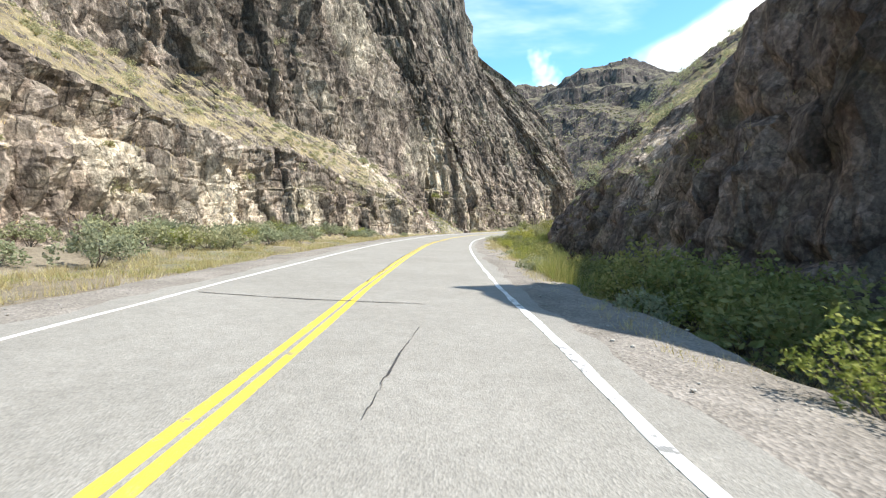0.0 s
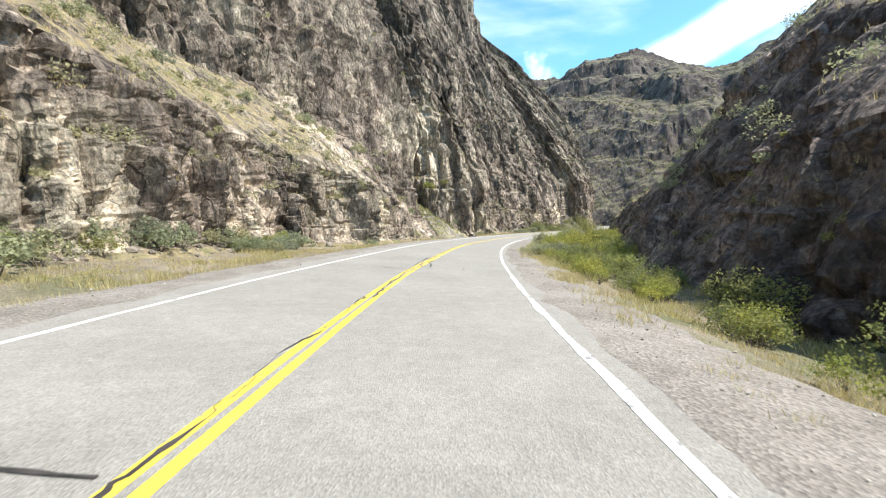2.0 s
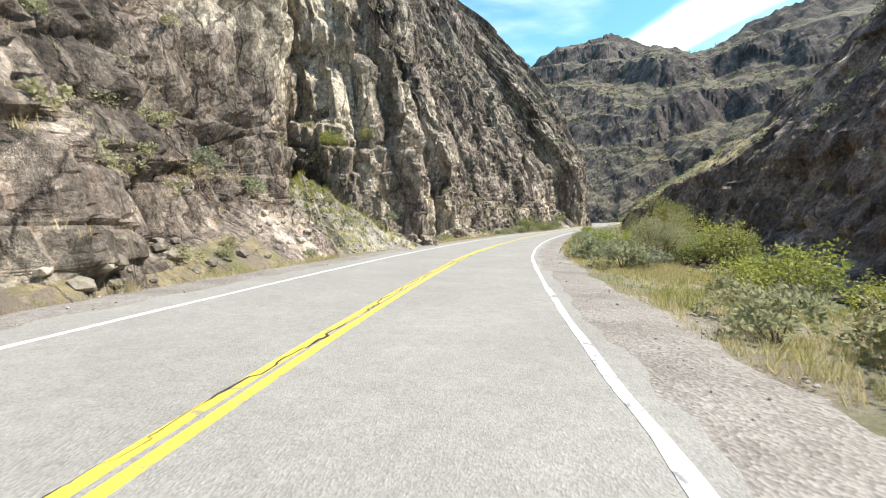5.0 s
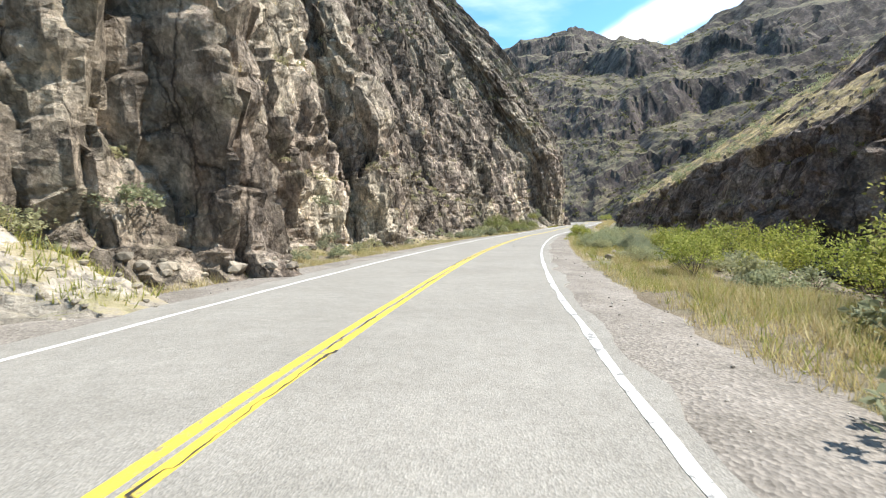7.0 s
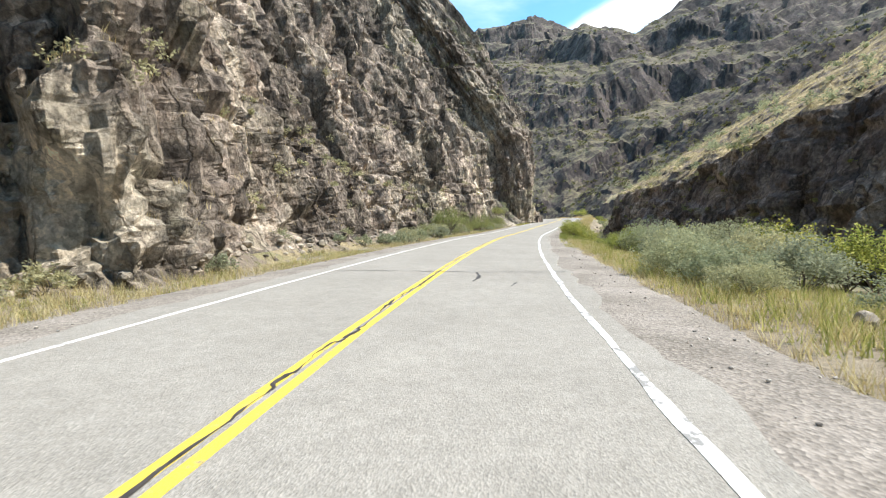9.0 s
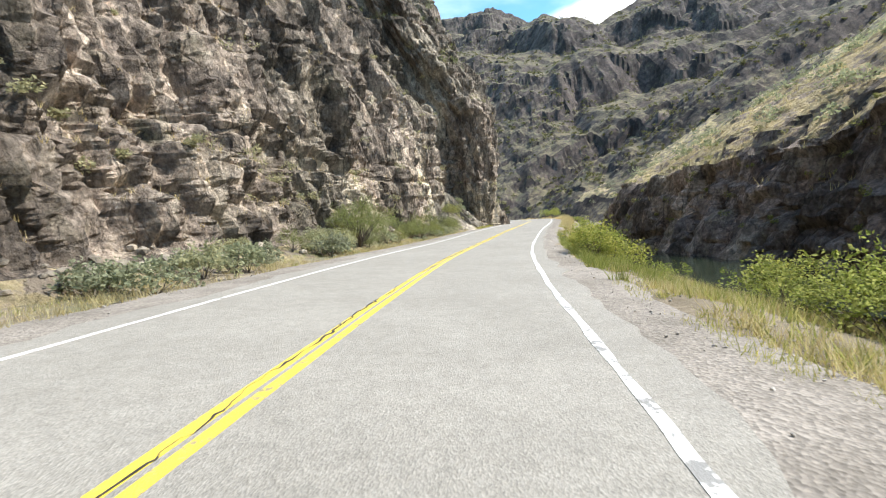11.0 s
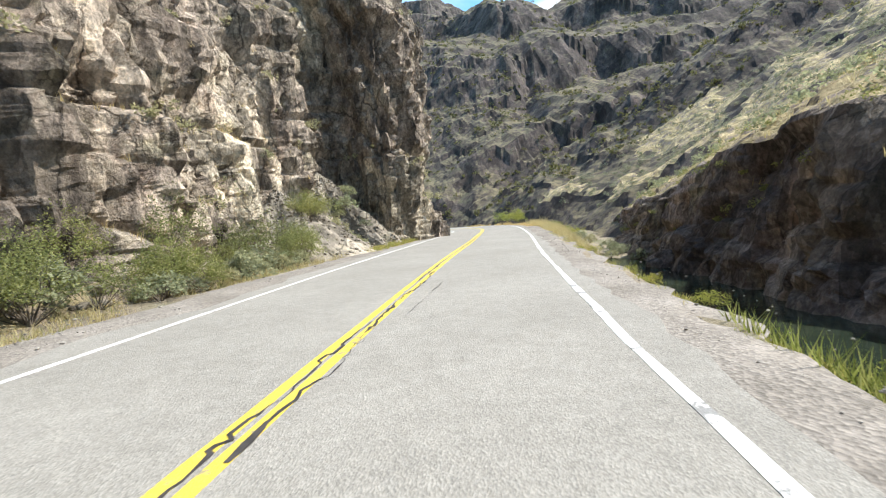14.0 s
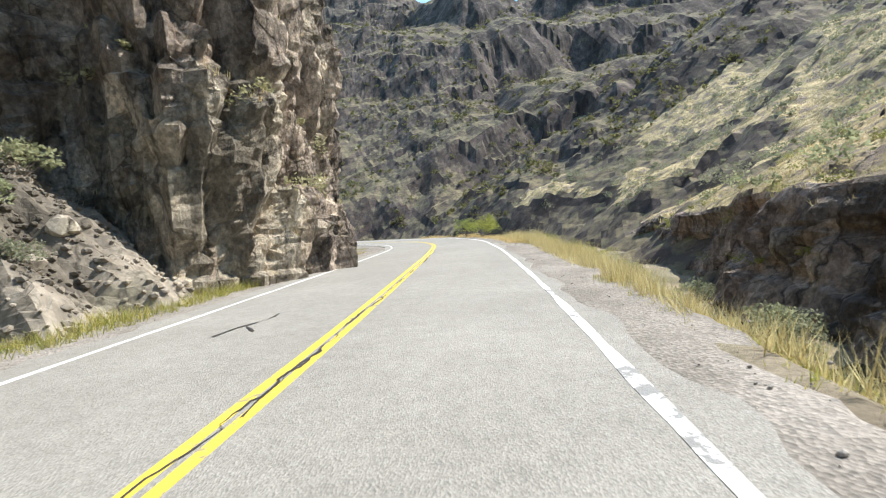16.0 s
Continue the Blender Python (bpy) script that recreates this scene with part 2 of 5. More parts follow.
def paint_material(name, base, worn, gap=0.6):
    m = Mat(name, 0.6, 0.4)
    chips = m.ramp(m.noise(7.0, 6, 0.75), (0.58, 0.0), (0.66, 1.0))
    gaps = m.ramp(m.noise(2.6, 5, 0.72), (gap, 0.0), (gap + 0.03, 1.0))
    chips = m.math("MAXIMUM", chips, m.math("MULTIPLY", gaps, 0.9))
    c = m.mix(m.math("MULTIPLY", chips, worn), base, (0.2, 0.193, 0.18))
    c = m.mix(1.0, c, m.ramp(m.noise(45, 3, 0.7), (0.3, 0.82), (0.7, 1.06)), "MULTIPLY")
    m.color(c)
    m.bump(m.cells(55), 0.4, 0.01)
    return m.m


def gravel_material():
    m = Mat("shoulder_gravel", 0.95, 0.2)
    sep = m.n.new("ShaderNodeSeparateColor")
    m.l.new(m.cells(22, out="Color"), sep.inputs[0])
    c = m.mix(m.ramp(m.noise(0.6, 5), (0.35, 0.0), (0.65, 1.0)), (0.2, 0.177, 0.15), (0.29, 0.26, 0.226))
    c = m.mix(1.0, c, m.ramp(sep.outputs[0], (0.0, 0.72), (1.0, 1.22)), "MULTIPLY")
    m.color(c)
    m.bump(m.math("ADD", m.cells(22), m.noise(6, 6, 0.7)), 0.7, 0.025)
    return m.m


def soil_material():
    m = Mat("dry_soil", 0.97, 0.15)
    c = m.mix(m.ramp(m.noise(0.5, 6, 0.65), (0.36, 0.0), (0.64, 1.0)), (0.19, 0.155, 0.11), (0.31, 0.262, 0.19))
    c = m.mix(m.ramp(m.noise(0.13, 4), (0.5, 0.0), (0.62, 0.7)), c, (0.14, 0.15, 0.07))
    c = m.mix(1.0, c, m.ramp(m.noise(9, 5, 0.7), (0.3, 0.65), (0.7, 1.25)), "MULTIPLY")
    m.color(c)
    m.bump(m.noise(7, 8, 0.75), 0.9, 0.08)
    return m.m


def plant_material(name, a, b, c3, rough=0.75):
    m = Mat(name, rough, 0.2)
    c = m.ramp(m.island(), (0.0, a), (0.55, b), (1.0, c3))
    c = m.mix(1.0, c, m.ramp(m.per_object(), (0.0, (0.8, 0.82, 0.84)), (0.5, (0.95, 1.0, 0.9)), (1.0, (1.2, 1.1, 0.95))), "MULTIPLY")
    m.color(c)
    m.b.inputs["Specular IOR Level"].default_value = 0.08
    thin, both, out = m.n.new("ShaderNodeBsdfTranslucent"), m.n.new("ShaderNodeMixShader"), m.n["Material Output"]
    m.l.new(c, thin.inputs["Color"])
    both.inputs[0].default_value = 0.48
    m.l.new(m.b.outputs[0], both.inputs[1])
    m.l.new(thin.outputs[0], both.inputs[2])
    m.l.new(both.outputs[0], out.inputs["Surface"])
    return m.m


ASPHALT = asphalt_material()
YELLOW = paint_material("yellow_road_paint", (0.66, 0.5, 0.07), 0.85)
WHITE = paint_material("white_road_paint", (0.72, 0.71, 0.68), 0.9)
WHITE_WORN = paint_material("chipped_white_road_paint", (0.74, 0.73, 0.7), 1.0, 0.545)
GRAVEL = gravel_material()
SOIL = soil_material()
PEBBLE = Mat("loose_pebble", 0.9, 0.2)
PEBBLE.color(PEBBLE.ramp(PEBBLE.island(), (0.0, (0.2, 0.18, 0.155)), (0.6, (0.36, 0.33, 0.29)), (1.0, (0.52, 0.48, 0.42))))
PEBBLE = PEBBLE.m
TAR = Mat("black_crack_sealant", 0.5, 0.5)
TAR.color(TAR.ramp(TAR.noise(6, 4), (0.3, (0.025, 0.023, 0.022)), (0.7, (0.07, 0.062, 0.058))))
TAR = TAR.m
BARK = Mat("grey_twig_bark", 0.9, 0.2)
BARK.color(BARK.ramp(BARK.noise(12, 4), (0.3, (0.06, 0.05, 0.04)), (0.7, (0.2, 0.17, 0.14))))
BARK = BARK.m
STRAW = plant_material("dry_grass_straw", (0.42, 0.32, 0.15), (0.62, 0.5, 0.27), (0.74, 0.64, 0.4))
GRASS = plant_material("roadside_green_grass", (0.2, 0.23, 0.06), (0.38, 0.37, 0.12), (0.58, 0.49, 0.22))
SAGE = plant_material("sagebrush_leaf", (0.25, 0.26, 0.165), (0.34, 0.345, 0.225), (0.43, 0.43, 0.29))
WILLOW = plant_material("willow_leaf", (0.17, 0.2, 0.045), (0.33, 0.35, 0.09), (0.48, 0.47, 0.17))
SILVER = plant_material("silver_sage_leaf", (0.27, 0.285, 0.185), (0.36, 0.375, 0.25), (0.45, 0.465, 0.315))
FAR_LEAF = plant_material("far_brush_leaf", (0.09, 0.095, 0.05), (0.135, 0.14, 0.07), (0.19, 0.19, 0.1))
DARK_LEAF = plant_material("dark_shrub_leaf", (0.16, 0.18, 0.065), (0.26, 0.275, 0.11), (0.37, 0.365, 0.175))


def water_material():
    m = Mat("river_water", 0.08, 0.5)
    m.b.inputs["IOR"].default_value = 1.33
    m.color(m.ramp(m.noise(0.3, 3), (0.3, (0.012, 0.02, 0.014)), (0.7, (0.03, 0.04, 0.025))))
    m.bump(m.noise(2.2, 4, 0.6, m.scaled((1, 0.5, 1))), 0.25, 0.05)
    return m.m


WATER = water_material()


# ---------------------------------------------------------------- mesh helpers
def mesh_object(name, verts, faces, material, parent=None, label="", smooth=False, second=None, where=None):
    """One mesh object from arrays of vertices and of equal-sided faces."""
    verts, faces = np.asarray(verts, np.float32).reshape(-1, 3), np.asarray(faces, np.int32)
    me = bpy.data.meshes.new(name)
    n, k = faces.shape
    me.vertices.add(len(verts))
    me.vertices.foreach_set("co", verts.ravel())
    me.loops.add(n * k)
    me.loops.foreach_set("vertex_index", faces.ravel())
    me.polygons.add(n)
    me.polygons.foreach_set("loop_start", np.arange(0, n * k, k, dtype=np.int32))
    me.polygons.foreach_set("use_smooth", np.full(n, smooth))
    me.materials.append(material)
    if second:      # another material on the faces marked in where
        me.materials.append(second)
        me.polygons.foreach_set("material_index", np.asarray(where, np.int32))
    me.update(calc_edges=True)
    me.validate()
    ob = new(name, me)
    if parent:
        ob.parent = parent
    if label:
        tagged(ob, label)
    return ob


def grid_faces(rows, cols):
    i = np.arange(rows * cols, dtype=np.int32).reshape(rows, cols)
    return np.stack([i[:-1, :-1], i[:-1, 1:], i[1:, 1:], i[1:, :-1]], -1).reshape(-1, 4)


def rnd(i, j, seed):
    """Repeatable random numbers, 0 to 1, for integer cells."""
    h = (i.astype(np.int64) * 374761393 + j.astype(np.int64) * 668265263 + seed * 1442695041) & 0xFFFFFFFF
    h = ((h ^ (h >> 13)) * 1274126177) & 0xFFFFFFFF
    h = ((h ^ (h >> 16)) * 2246822519) & 0xFFFFFFFF
    return ((h ^ (h >> 15)) & 0xFFFFFF) / float(0x1000000)


def smooth_noise(p, q, seed):
    i, j = np.floor(p), np.floor(q)
    f, g = p - i, q - j
    f, g = f * f * (3 - 2 * f), g * g * (3 - 2 * g)
    a, b, c, d = rnd(i, j, seed), rnd(i + 1, j, seed), rnd(i, j + 1, seed), rnd(i + 1, j + 1, seed)
    return (a * (1 - f) + b * f) * (1 - g) + (c * (1 - f) + d * f) * g - 0.5


def fractal(p, q, seed, octaves=4, gain=0.5):
    return sum(smooth_noise(p * 2 ** k, q * 2 ** k, seed + 7 * k) * gain ** k for k in range(octaves))


def facets(p, q, w, h, seed, tilt=0.5, crack=0.0):
    """Broken rock: each cell of about w by h metres stands out by its own amount and leans its own way (-0.5 to 0.5, about); crack: depth of the joints between."""
    p, q = p / w, q / h
    i0, j0 = np.floor(p), np.floor(q)
    best, second, out = np.full(p.shape, 9.0), np.full(p.shape, 9.0), np.zeros(p.shape)
    for di in (-1, 0, 1):
        for dj in (-1, 0, 1):
            i, j = i0 + di, j0 + dj
            cx, cy = i + 0.12 + 0.76 * rnd(i, j, seed), j + 0.12 + 0.76 * rnd(i, j, seed + 1)
            dx, dy = p - cx, q - cy
            d = np.maximum(np.abs(dx) * 1.05, np.abs(dy)) * 0.6 + 0.4 * np.sqrt(dx * dx + dy * dy)
            v = rnd(i, j, seed + 2) - 0.5 + tilt * (dx * (rnd(i, j, seed + 3) - 0.5) * 2 + dy * (rnd(i, j, seed + 4) - 0.5) * 0.6)
            hit = d < best
            second = np.where(hit, best, np.minimum(second, d))
            best, out = np.where(hit, d, best), np.where(hit, v, out)
    if crack:
        out = out - crack * np.clip(1 - (second - best) / 0.16, 0, 1)
    return out


def blocks(p, q, w, h, seed, tilt=0.5, crack=0.0, edge=0.07):
    """Bedded, jointed rock: courses of about h metres, each broken by upright joints about w apart; every block stands out by its own amount and leans a little."""
    q = q / h + 0.45 * smooth_noise(q / h * 0.43, 0 * q + 7.3, seed + 5)
    j = np.floor(q)
    p = p / w * (0.65 + 0.7 * rnd(j, j * 0, seed + 6)) + 5 * rnd(j, j * 0, seed + 7)
    p = p + 0.4 * smooth_noise(p * 0.51, j, seed + 8)
    i = np.floor(p)
    f, g = p - i - 0.5, q - j - 0.5
    out = rnd(i, j, seed) - 0.5 + tilt * (f * (rnd(i, j, seed + 1) - 0.5) + 0.4 * g * (rnd(i, j, seed + 2) - 0.45))
    if crack:
        rim = np.minimum((0.5 - np.abs(f)) * w, (0.5 - np.abs(g)) * h)
        out = out - crack * np.clip(1 - rim / edge, 0, 1)
    return out


def smoothed(a, n):
    if n < 1:
        return a
    k = np.hanning(2 * n + 3)
    k /= k.sum()
    pad = np.pad(a, ((n + 1, n + 1),) + ((0, 0),) * (a.ndim - 1), mode="edge")
    if a.ndim == 1:
        return np.convolve(pad, k, "valid")
    return np.stack([np.convolve(pad[:, c], k, "valid") for c in range(a.shape[1])], 1)


# ---------------------------------------------------------------- the road's line
# centre line (x, y), height, cross slope (falling to the right)
ROAD_LINE = [(-1.8, -60, 0.25, 0.03), (-1.86, 0, 0.08, 0.034), (-1.97, 15, 0.03, 0.041), (-1.77, 30, 0.02, 0.046), (-1.27, 45, -0.01, 0.048), (-0.04, 60, -0.03, 0.049),
             (1.93, 75, -0.04, 0.05), (4.79, 90, -0.08, 0.05), (8.26, 105, -0.14, 0.049), (12.73, 120, -0.14, 0.046), (17.94, 135, -0.11, 0.041), (23.84, 150, -0.02, 0.035),
             (30.51, 165, 0.1, 0.022), (38.42, 180, 0.24, 0.01), (46.96, 195, 0.64, -0.002), (56.01, 210, 1.05, -0.012), (64.6, 225, 1.4, -0.03), (71, 238, 1.6, -0.045),
             (75.3, 252, 1.7, -0.05), (75.6, 266, 1.75, -0.05), (70.5, 279, 1.8, -0.05), (61, 289, 1.8, -0.05), (48, 296, 1.8, -0.05), (20, 306, 1.8, -0.04)]


def spline(points, step):
    """Catmull-Rom through rows of numbers, resampled to even steps in plan."""
    p = np.asarray(points, float)
    a = np.vstack([2 * p[0] - p[1], p, 2 * p[-1] - p[-2]])
    out = []
    for k in range(1, len(a) - 2):
        u = np.linspace(0, 1, 40, endpoint=False)[:, None]
        p0, p1, p2, p3 = a[k - 1:k + 3]
        out.append(0.5 * (2 * p1 + (p2 - p0) * u + (2 * p0 - 5 * p1 + 4 * p2 - p3) * u ** 2 + (3 * p1 - p0 - 3 * p2 + p3) * u ** 3))
    out = np.vstack(out + [p[-1:]])
    s = np.concatenate([[0], np.cumsum(np.hypot(*np.diff(out[:, :2], axis=0).T))])
    t = np.arange(0, s[-1], step)
    return t, np.stack([np.interp(t, s, out[:, c]) for c in range(p.shape[1])], 1)


ROAD_S, ROAD = spline(ROAD_LINE, 0.5)
_tan = np.gradient(ROAD[:, :2], axis=0)
_tan /= np.linalg.norm(_tan, axis=1)[:, None]
ROAD_SIDE = np.stack([_tan[:, 1], -_tan[:, 0]], 1)       # to the right


def on_road(s, u, lift=0.0):
    """Places at s metres along the road and u metres to the right of its centre line."""
    s, u = np.broadcast_arrays(np.asarray(s, float), np.asarray(u, float))
    g = lambda a: np.interp(s, ROAD_S, a)
    return np.stack([g(ROAD[:, 0]) + u * g(ROAD_SIDE[:, 0]), g(ROAD[:, 1]) + u * g(ROAD_SIDE[:, 1]), g(ROAD[:, 2]) - u * g(ROAD[:, 3]) + lift], -1)


def road_coords(x, y):
    """Nearest place on the road: index, and metres to the right of its centre line."""
    x, y = np.ravel(x), np.ravel(y)
    best, idx = np.full(x.shape, 1e9), np.zeros(x.shape, int)
    for k in range(0, len(ROAD), 4):
        d = (x - ROAD[k, 0]) ** 2 + (y - ROAD[k, 1]) ** 2
        m = d < best
        best[m], idx[m] = d[m], k
    u = (x - ROAD[idx, 0]) * ROAD_SIDE[idx, 0] + (y - ROAD[idx, 1]) * ROAD_SIDE[idx, 1]
    far = np.sqrt(best)
    return idx, np.where(np.abs(u) < far - 1.5, np.sign(u + 1e-9) * far, u)


def s_of_y(y):
    n = int(np.argmax(ROAD[:, 1] > 284))
    return float(np.interp(y, ROAD[:n, 1], ROAD_S[:n]))


# ---------------------------------------------------------------- ground
def bank_profile(s_y, u):
    """Height of the ground relative to the road, u metres to the right of its centre; s_y: the road's y there."""
    right_edge = np.interp(s_y, [-60, 0, 60, 110, 158, 170, 180, 187, 200, 207, 216, 240, 300], [4.9, 4.8, 5.2, 5.4, 5.6, 5.0, 4.9, 5.15, 5.3, 5.5, 6.2, 6.5, 6.5])
    drop = np.interp(s_y, [-60, 20, 60, 85, 130, 155, 170, 200, 225, 250], [0.8, 0.8, 0.9, 0.8, 0.9, 1.3, 1.9, 2.0, 1.6, 1.2])
    run = np.interp(s_y, [-60, 20, 60, 90, 140, 166, 176, 205, 230], [3.5, 3.5, 5, 9, 10, 4.5, 2.2, 2.4, 4])
    left = np.interp(-u, [0, 5.2, 6.6, 9, 14, 60], [0, -0.07, -0.18, -0.05, 0.4, 1.5])
    k = np.clip((u - right_edge) / run, 0, 1)
    right = -0.07 - drop * (k * k * (3 - 2 * k))
    return np.where(u < 0, left, right)


def ground_height(x, y):
    idx, u = road_coords(x, y)
    z = ROAD[idx, 2] - np.clip(u, -6, 6) * ROAD[idx, 3] + bank_profile(ROAD[idx, 1], u)
    off = np.clip((np.abs(u) - 5.0) / 2.5, 0, 1)
    z = z + off * (fractal(np.ravel(x) / 3.1, np.ravel(y) / 3.1, 11) * 0.34)
    z = np.where(np.abs(u) < 4.6, z - 0.12, z)
    return z, u, idx


def build_ground():
    xs = np.concatenate([[-3000, -900, -300, -120], np.arange(-40, -18, 2.0), np.arange(-18, 84, 1.0), np.arange(84, 110, 2.0), [170, 300, 900, 3000]])
    ys = np.concatenate([[-3000, -900, -250], np.arange(-20, 310, 1.3), [380, 500, 1000, 3500]])
    gx, gy = np.meshgrid(xs, ys)
    z, u, idx = ground_height(gx, gy)
    v = np.stack([gx.ravel(), gy.ravel(), z], 1)
    ob = mesh_object("ground", v, grid_faces(len(ys), len(xs)), SOIL, smooth=True)
    tagged(ob, "dry brown soil and dust of the canyon floor beside the road", "ground", kind="structure")


def strip(name, s0, s1, u0, u1, material, parent, lift, step=0.5, wobble=0.0, label="", seed=1, bend=((0, 0),)):
    """A painted line from u0 to u1 beside the centre; bend: (the road's y, metres by which it lies further to the right)."""
    s = np.arange(s0, s1 + step, step)
    drift = np.interp(np.interp(s, ROAD_S, ROAD[:, 1]), *zip(*bend))
    u0, u1 = u0 + drift, u1 + drift
    jog = lambda k: wobble * fractal(s / 1.3, s * 0 + k, seed + k, 3) if wobble else 0 * s
    a, b = on_road(s, u0 + jog(1), lift), on_road(s, u1 + jog(2), lift)
    low_a, low_b = a - [0, 0, 0.02], b - [0, 0, 0.02]
    v = np.stack([low_a, a, b, low_b], 1).reshape(-1, 3)
    return mesh_object(name, v, grid_faces(len(s), 4), material, parent, label)


LANE, S_END = 3.62, float(ROAD_S[-1]) - 1


def build_road():
    s = np.arange(0, S_END, 0.5)
    us = np.array([-4.35, -4.3, -3, -1.5, 0, 1.5, 3, 4.1, 4.15])
    edge = fractal(s / 2.1, s * 0, 21, 5, 0.6) * 0.4
    pts = []
    for k, u in enumerate(us):
        lift = -0.12 if k in (0, len(us) - 1) else 0.0
        uu = u + (edge if k >= len(us) - 2 else (-edge[::-1] if k < 2 else 0 * s))
        pts.append(on_road(s, uu, lift))
    road = mesh_object("road", np.stack(pts, 1).reshape(-1, 3), grid_faces(len(s), len(us)), ASPHALT)
    tagged(road, "sun-bleached two-lane asphalt road with worn markings and sealed cracks", "road", kind="structure")
    for u in (-0.1, 0.1):
        strip("center_line", 0, S_END, u - 0.064, u + 0.064, YELLOW, road, 0.006, wobble=0.012, label="solid yellow centre line", seed=5, bend=((10, -0.04), (48, 0.02), (56, 0.16), (66, 0.1), (102, 0.08), (110, 0.14), (130, 0.02), (150, 0.04), (171, 0.1), (177, 0.0), (203, 0.03), (208, -0.03), (217, -0.12)))
    strip("edge_line", 0, S_END, -LANE - 0.05, -LANE + 0.05, WHITE, road, 0.006, wobble=0.03, label="white edge line", seed=6, bend=((8, 0.0), (45, 0.05), (54, 0.17), (104, 0.18), (120, 0.05), (134, -0.02), (175, 0.05), (206, 0.0)))
    strip("edge_line", 0, S_END, LANE - 0.07, LANE + 0.07, WHITE_WORN, road, 0.006, wobble=0.05, label="white edge line", seed=8, bend=((4, -0.08), (30, -0.02), (49, 0.09), (101, 0.08), (106, 0.12), (131, 0.0), (150, -0.06), (172, -0.12), (190, -0.02), (202, 0.07), (210, 0.12)))
    for side, (a, b) in {"r": (3.8, 6.2), "l": (-6.4, -4.0)}.items():
        ss = np.arange(0, S_END, 0.4)
        us2 = np.linspace(a, b, 7)
        wide = np.interp(np.interp(ss, ROAD_S, ROAD[:, 1]), [140, 160, 172, 180, 187, 205, 218], [0, -0.2, -0.95, -1.1, -0.85, -0.65, 0.1]) if side == "r" else 0 * ss
        g = []
        for k, u in enumerate(us2):
            inner = abs(u) < 4.05
            w = fractal(ss / 1.7, ss * 0 + k, 31, 4)
            p = on_road(ss, u + (0.5 * w + wide) * (k / 6 if side == "r" else 1 - k / 6), 0)
            p[:, 2] = p[:, 2] - 0.03 + (0.02 * w if not inner else -0.05) - 0.12 * max(0, abs(u) - 5.4)
            g.append(p)
        sh = mesh_object("shoulder", np.stack(g, 1).reshape(-1, 3), grid_faces(len(ss), 7), GRAVEL, smooth=True)
        tagged(sh, "strip of loose grey-brown gravel along the asphalt edge", "road shoulder", kind="structure")
    return road


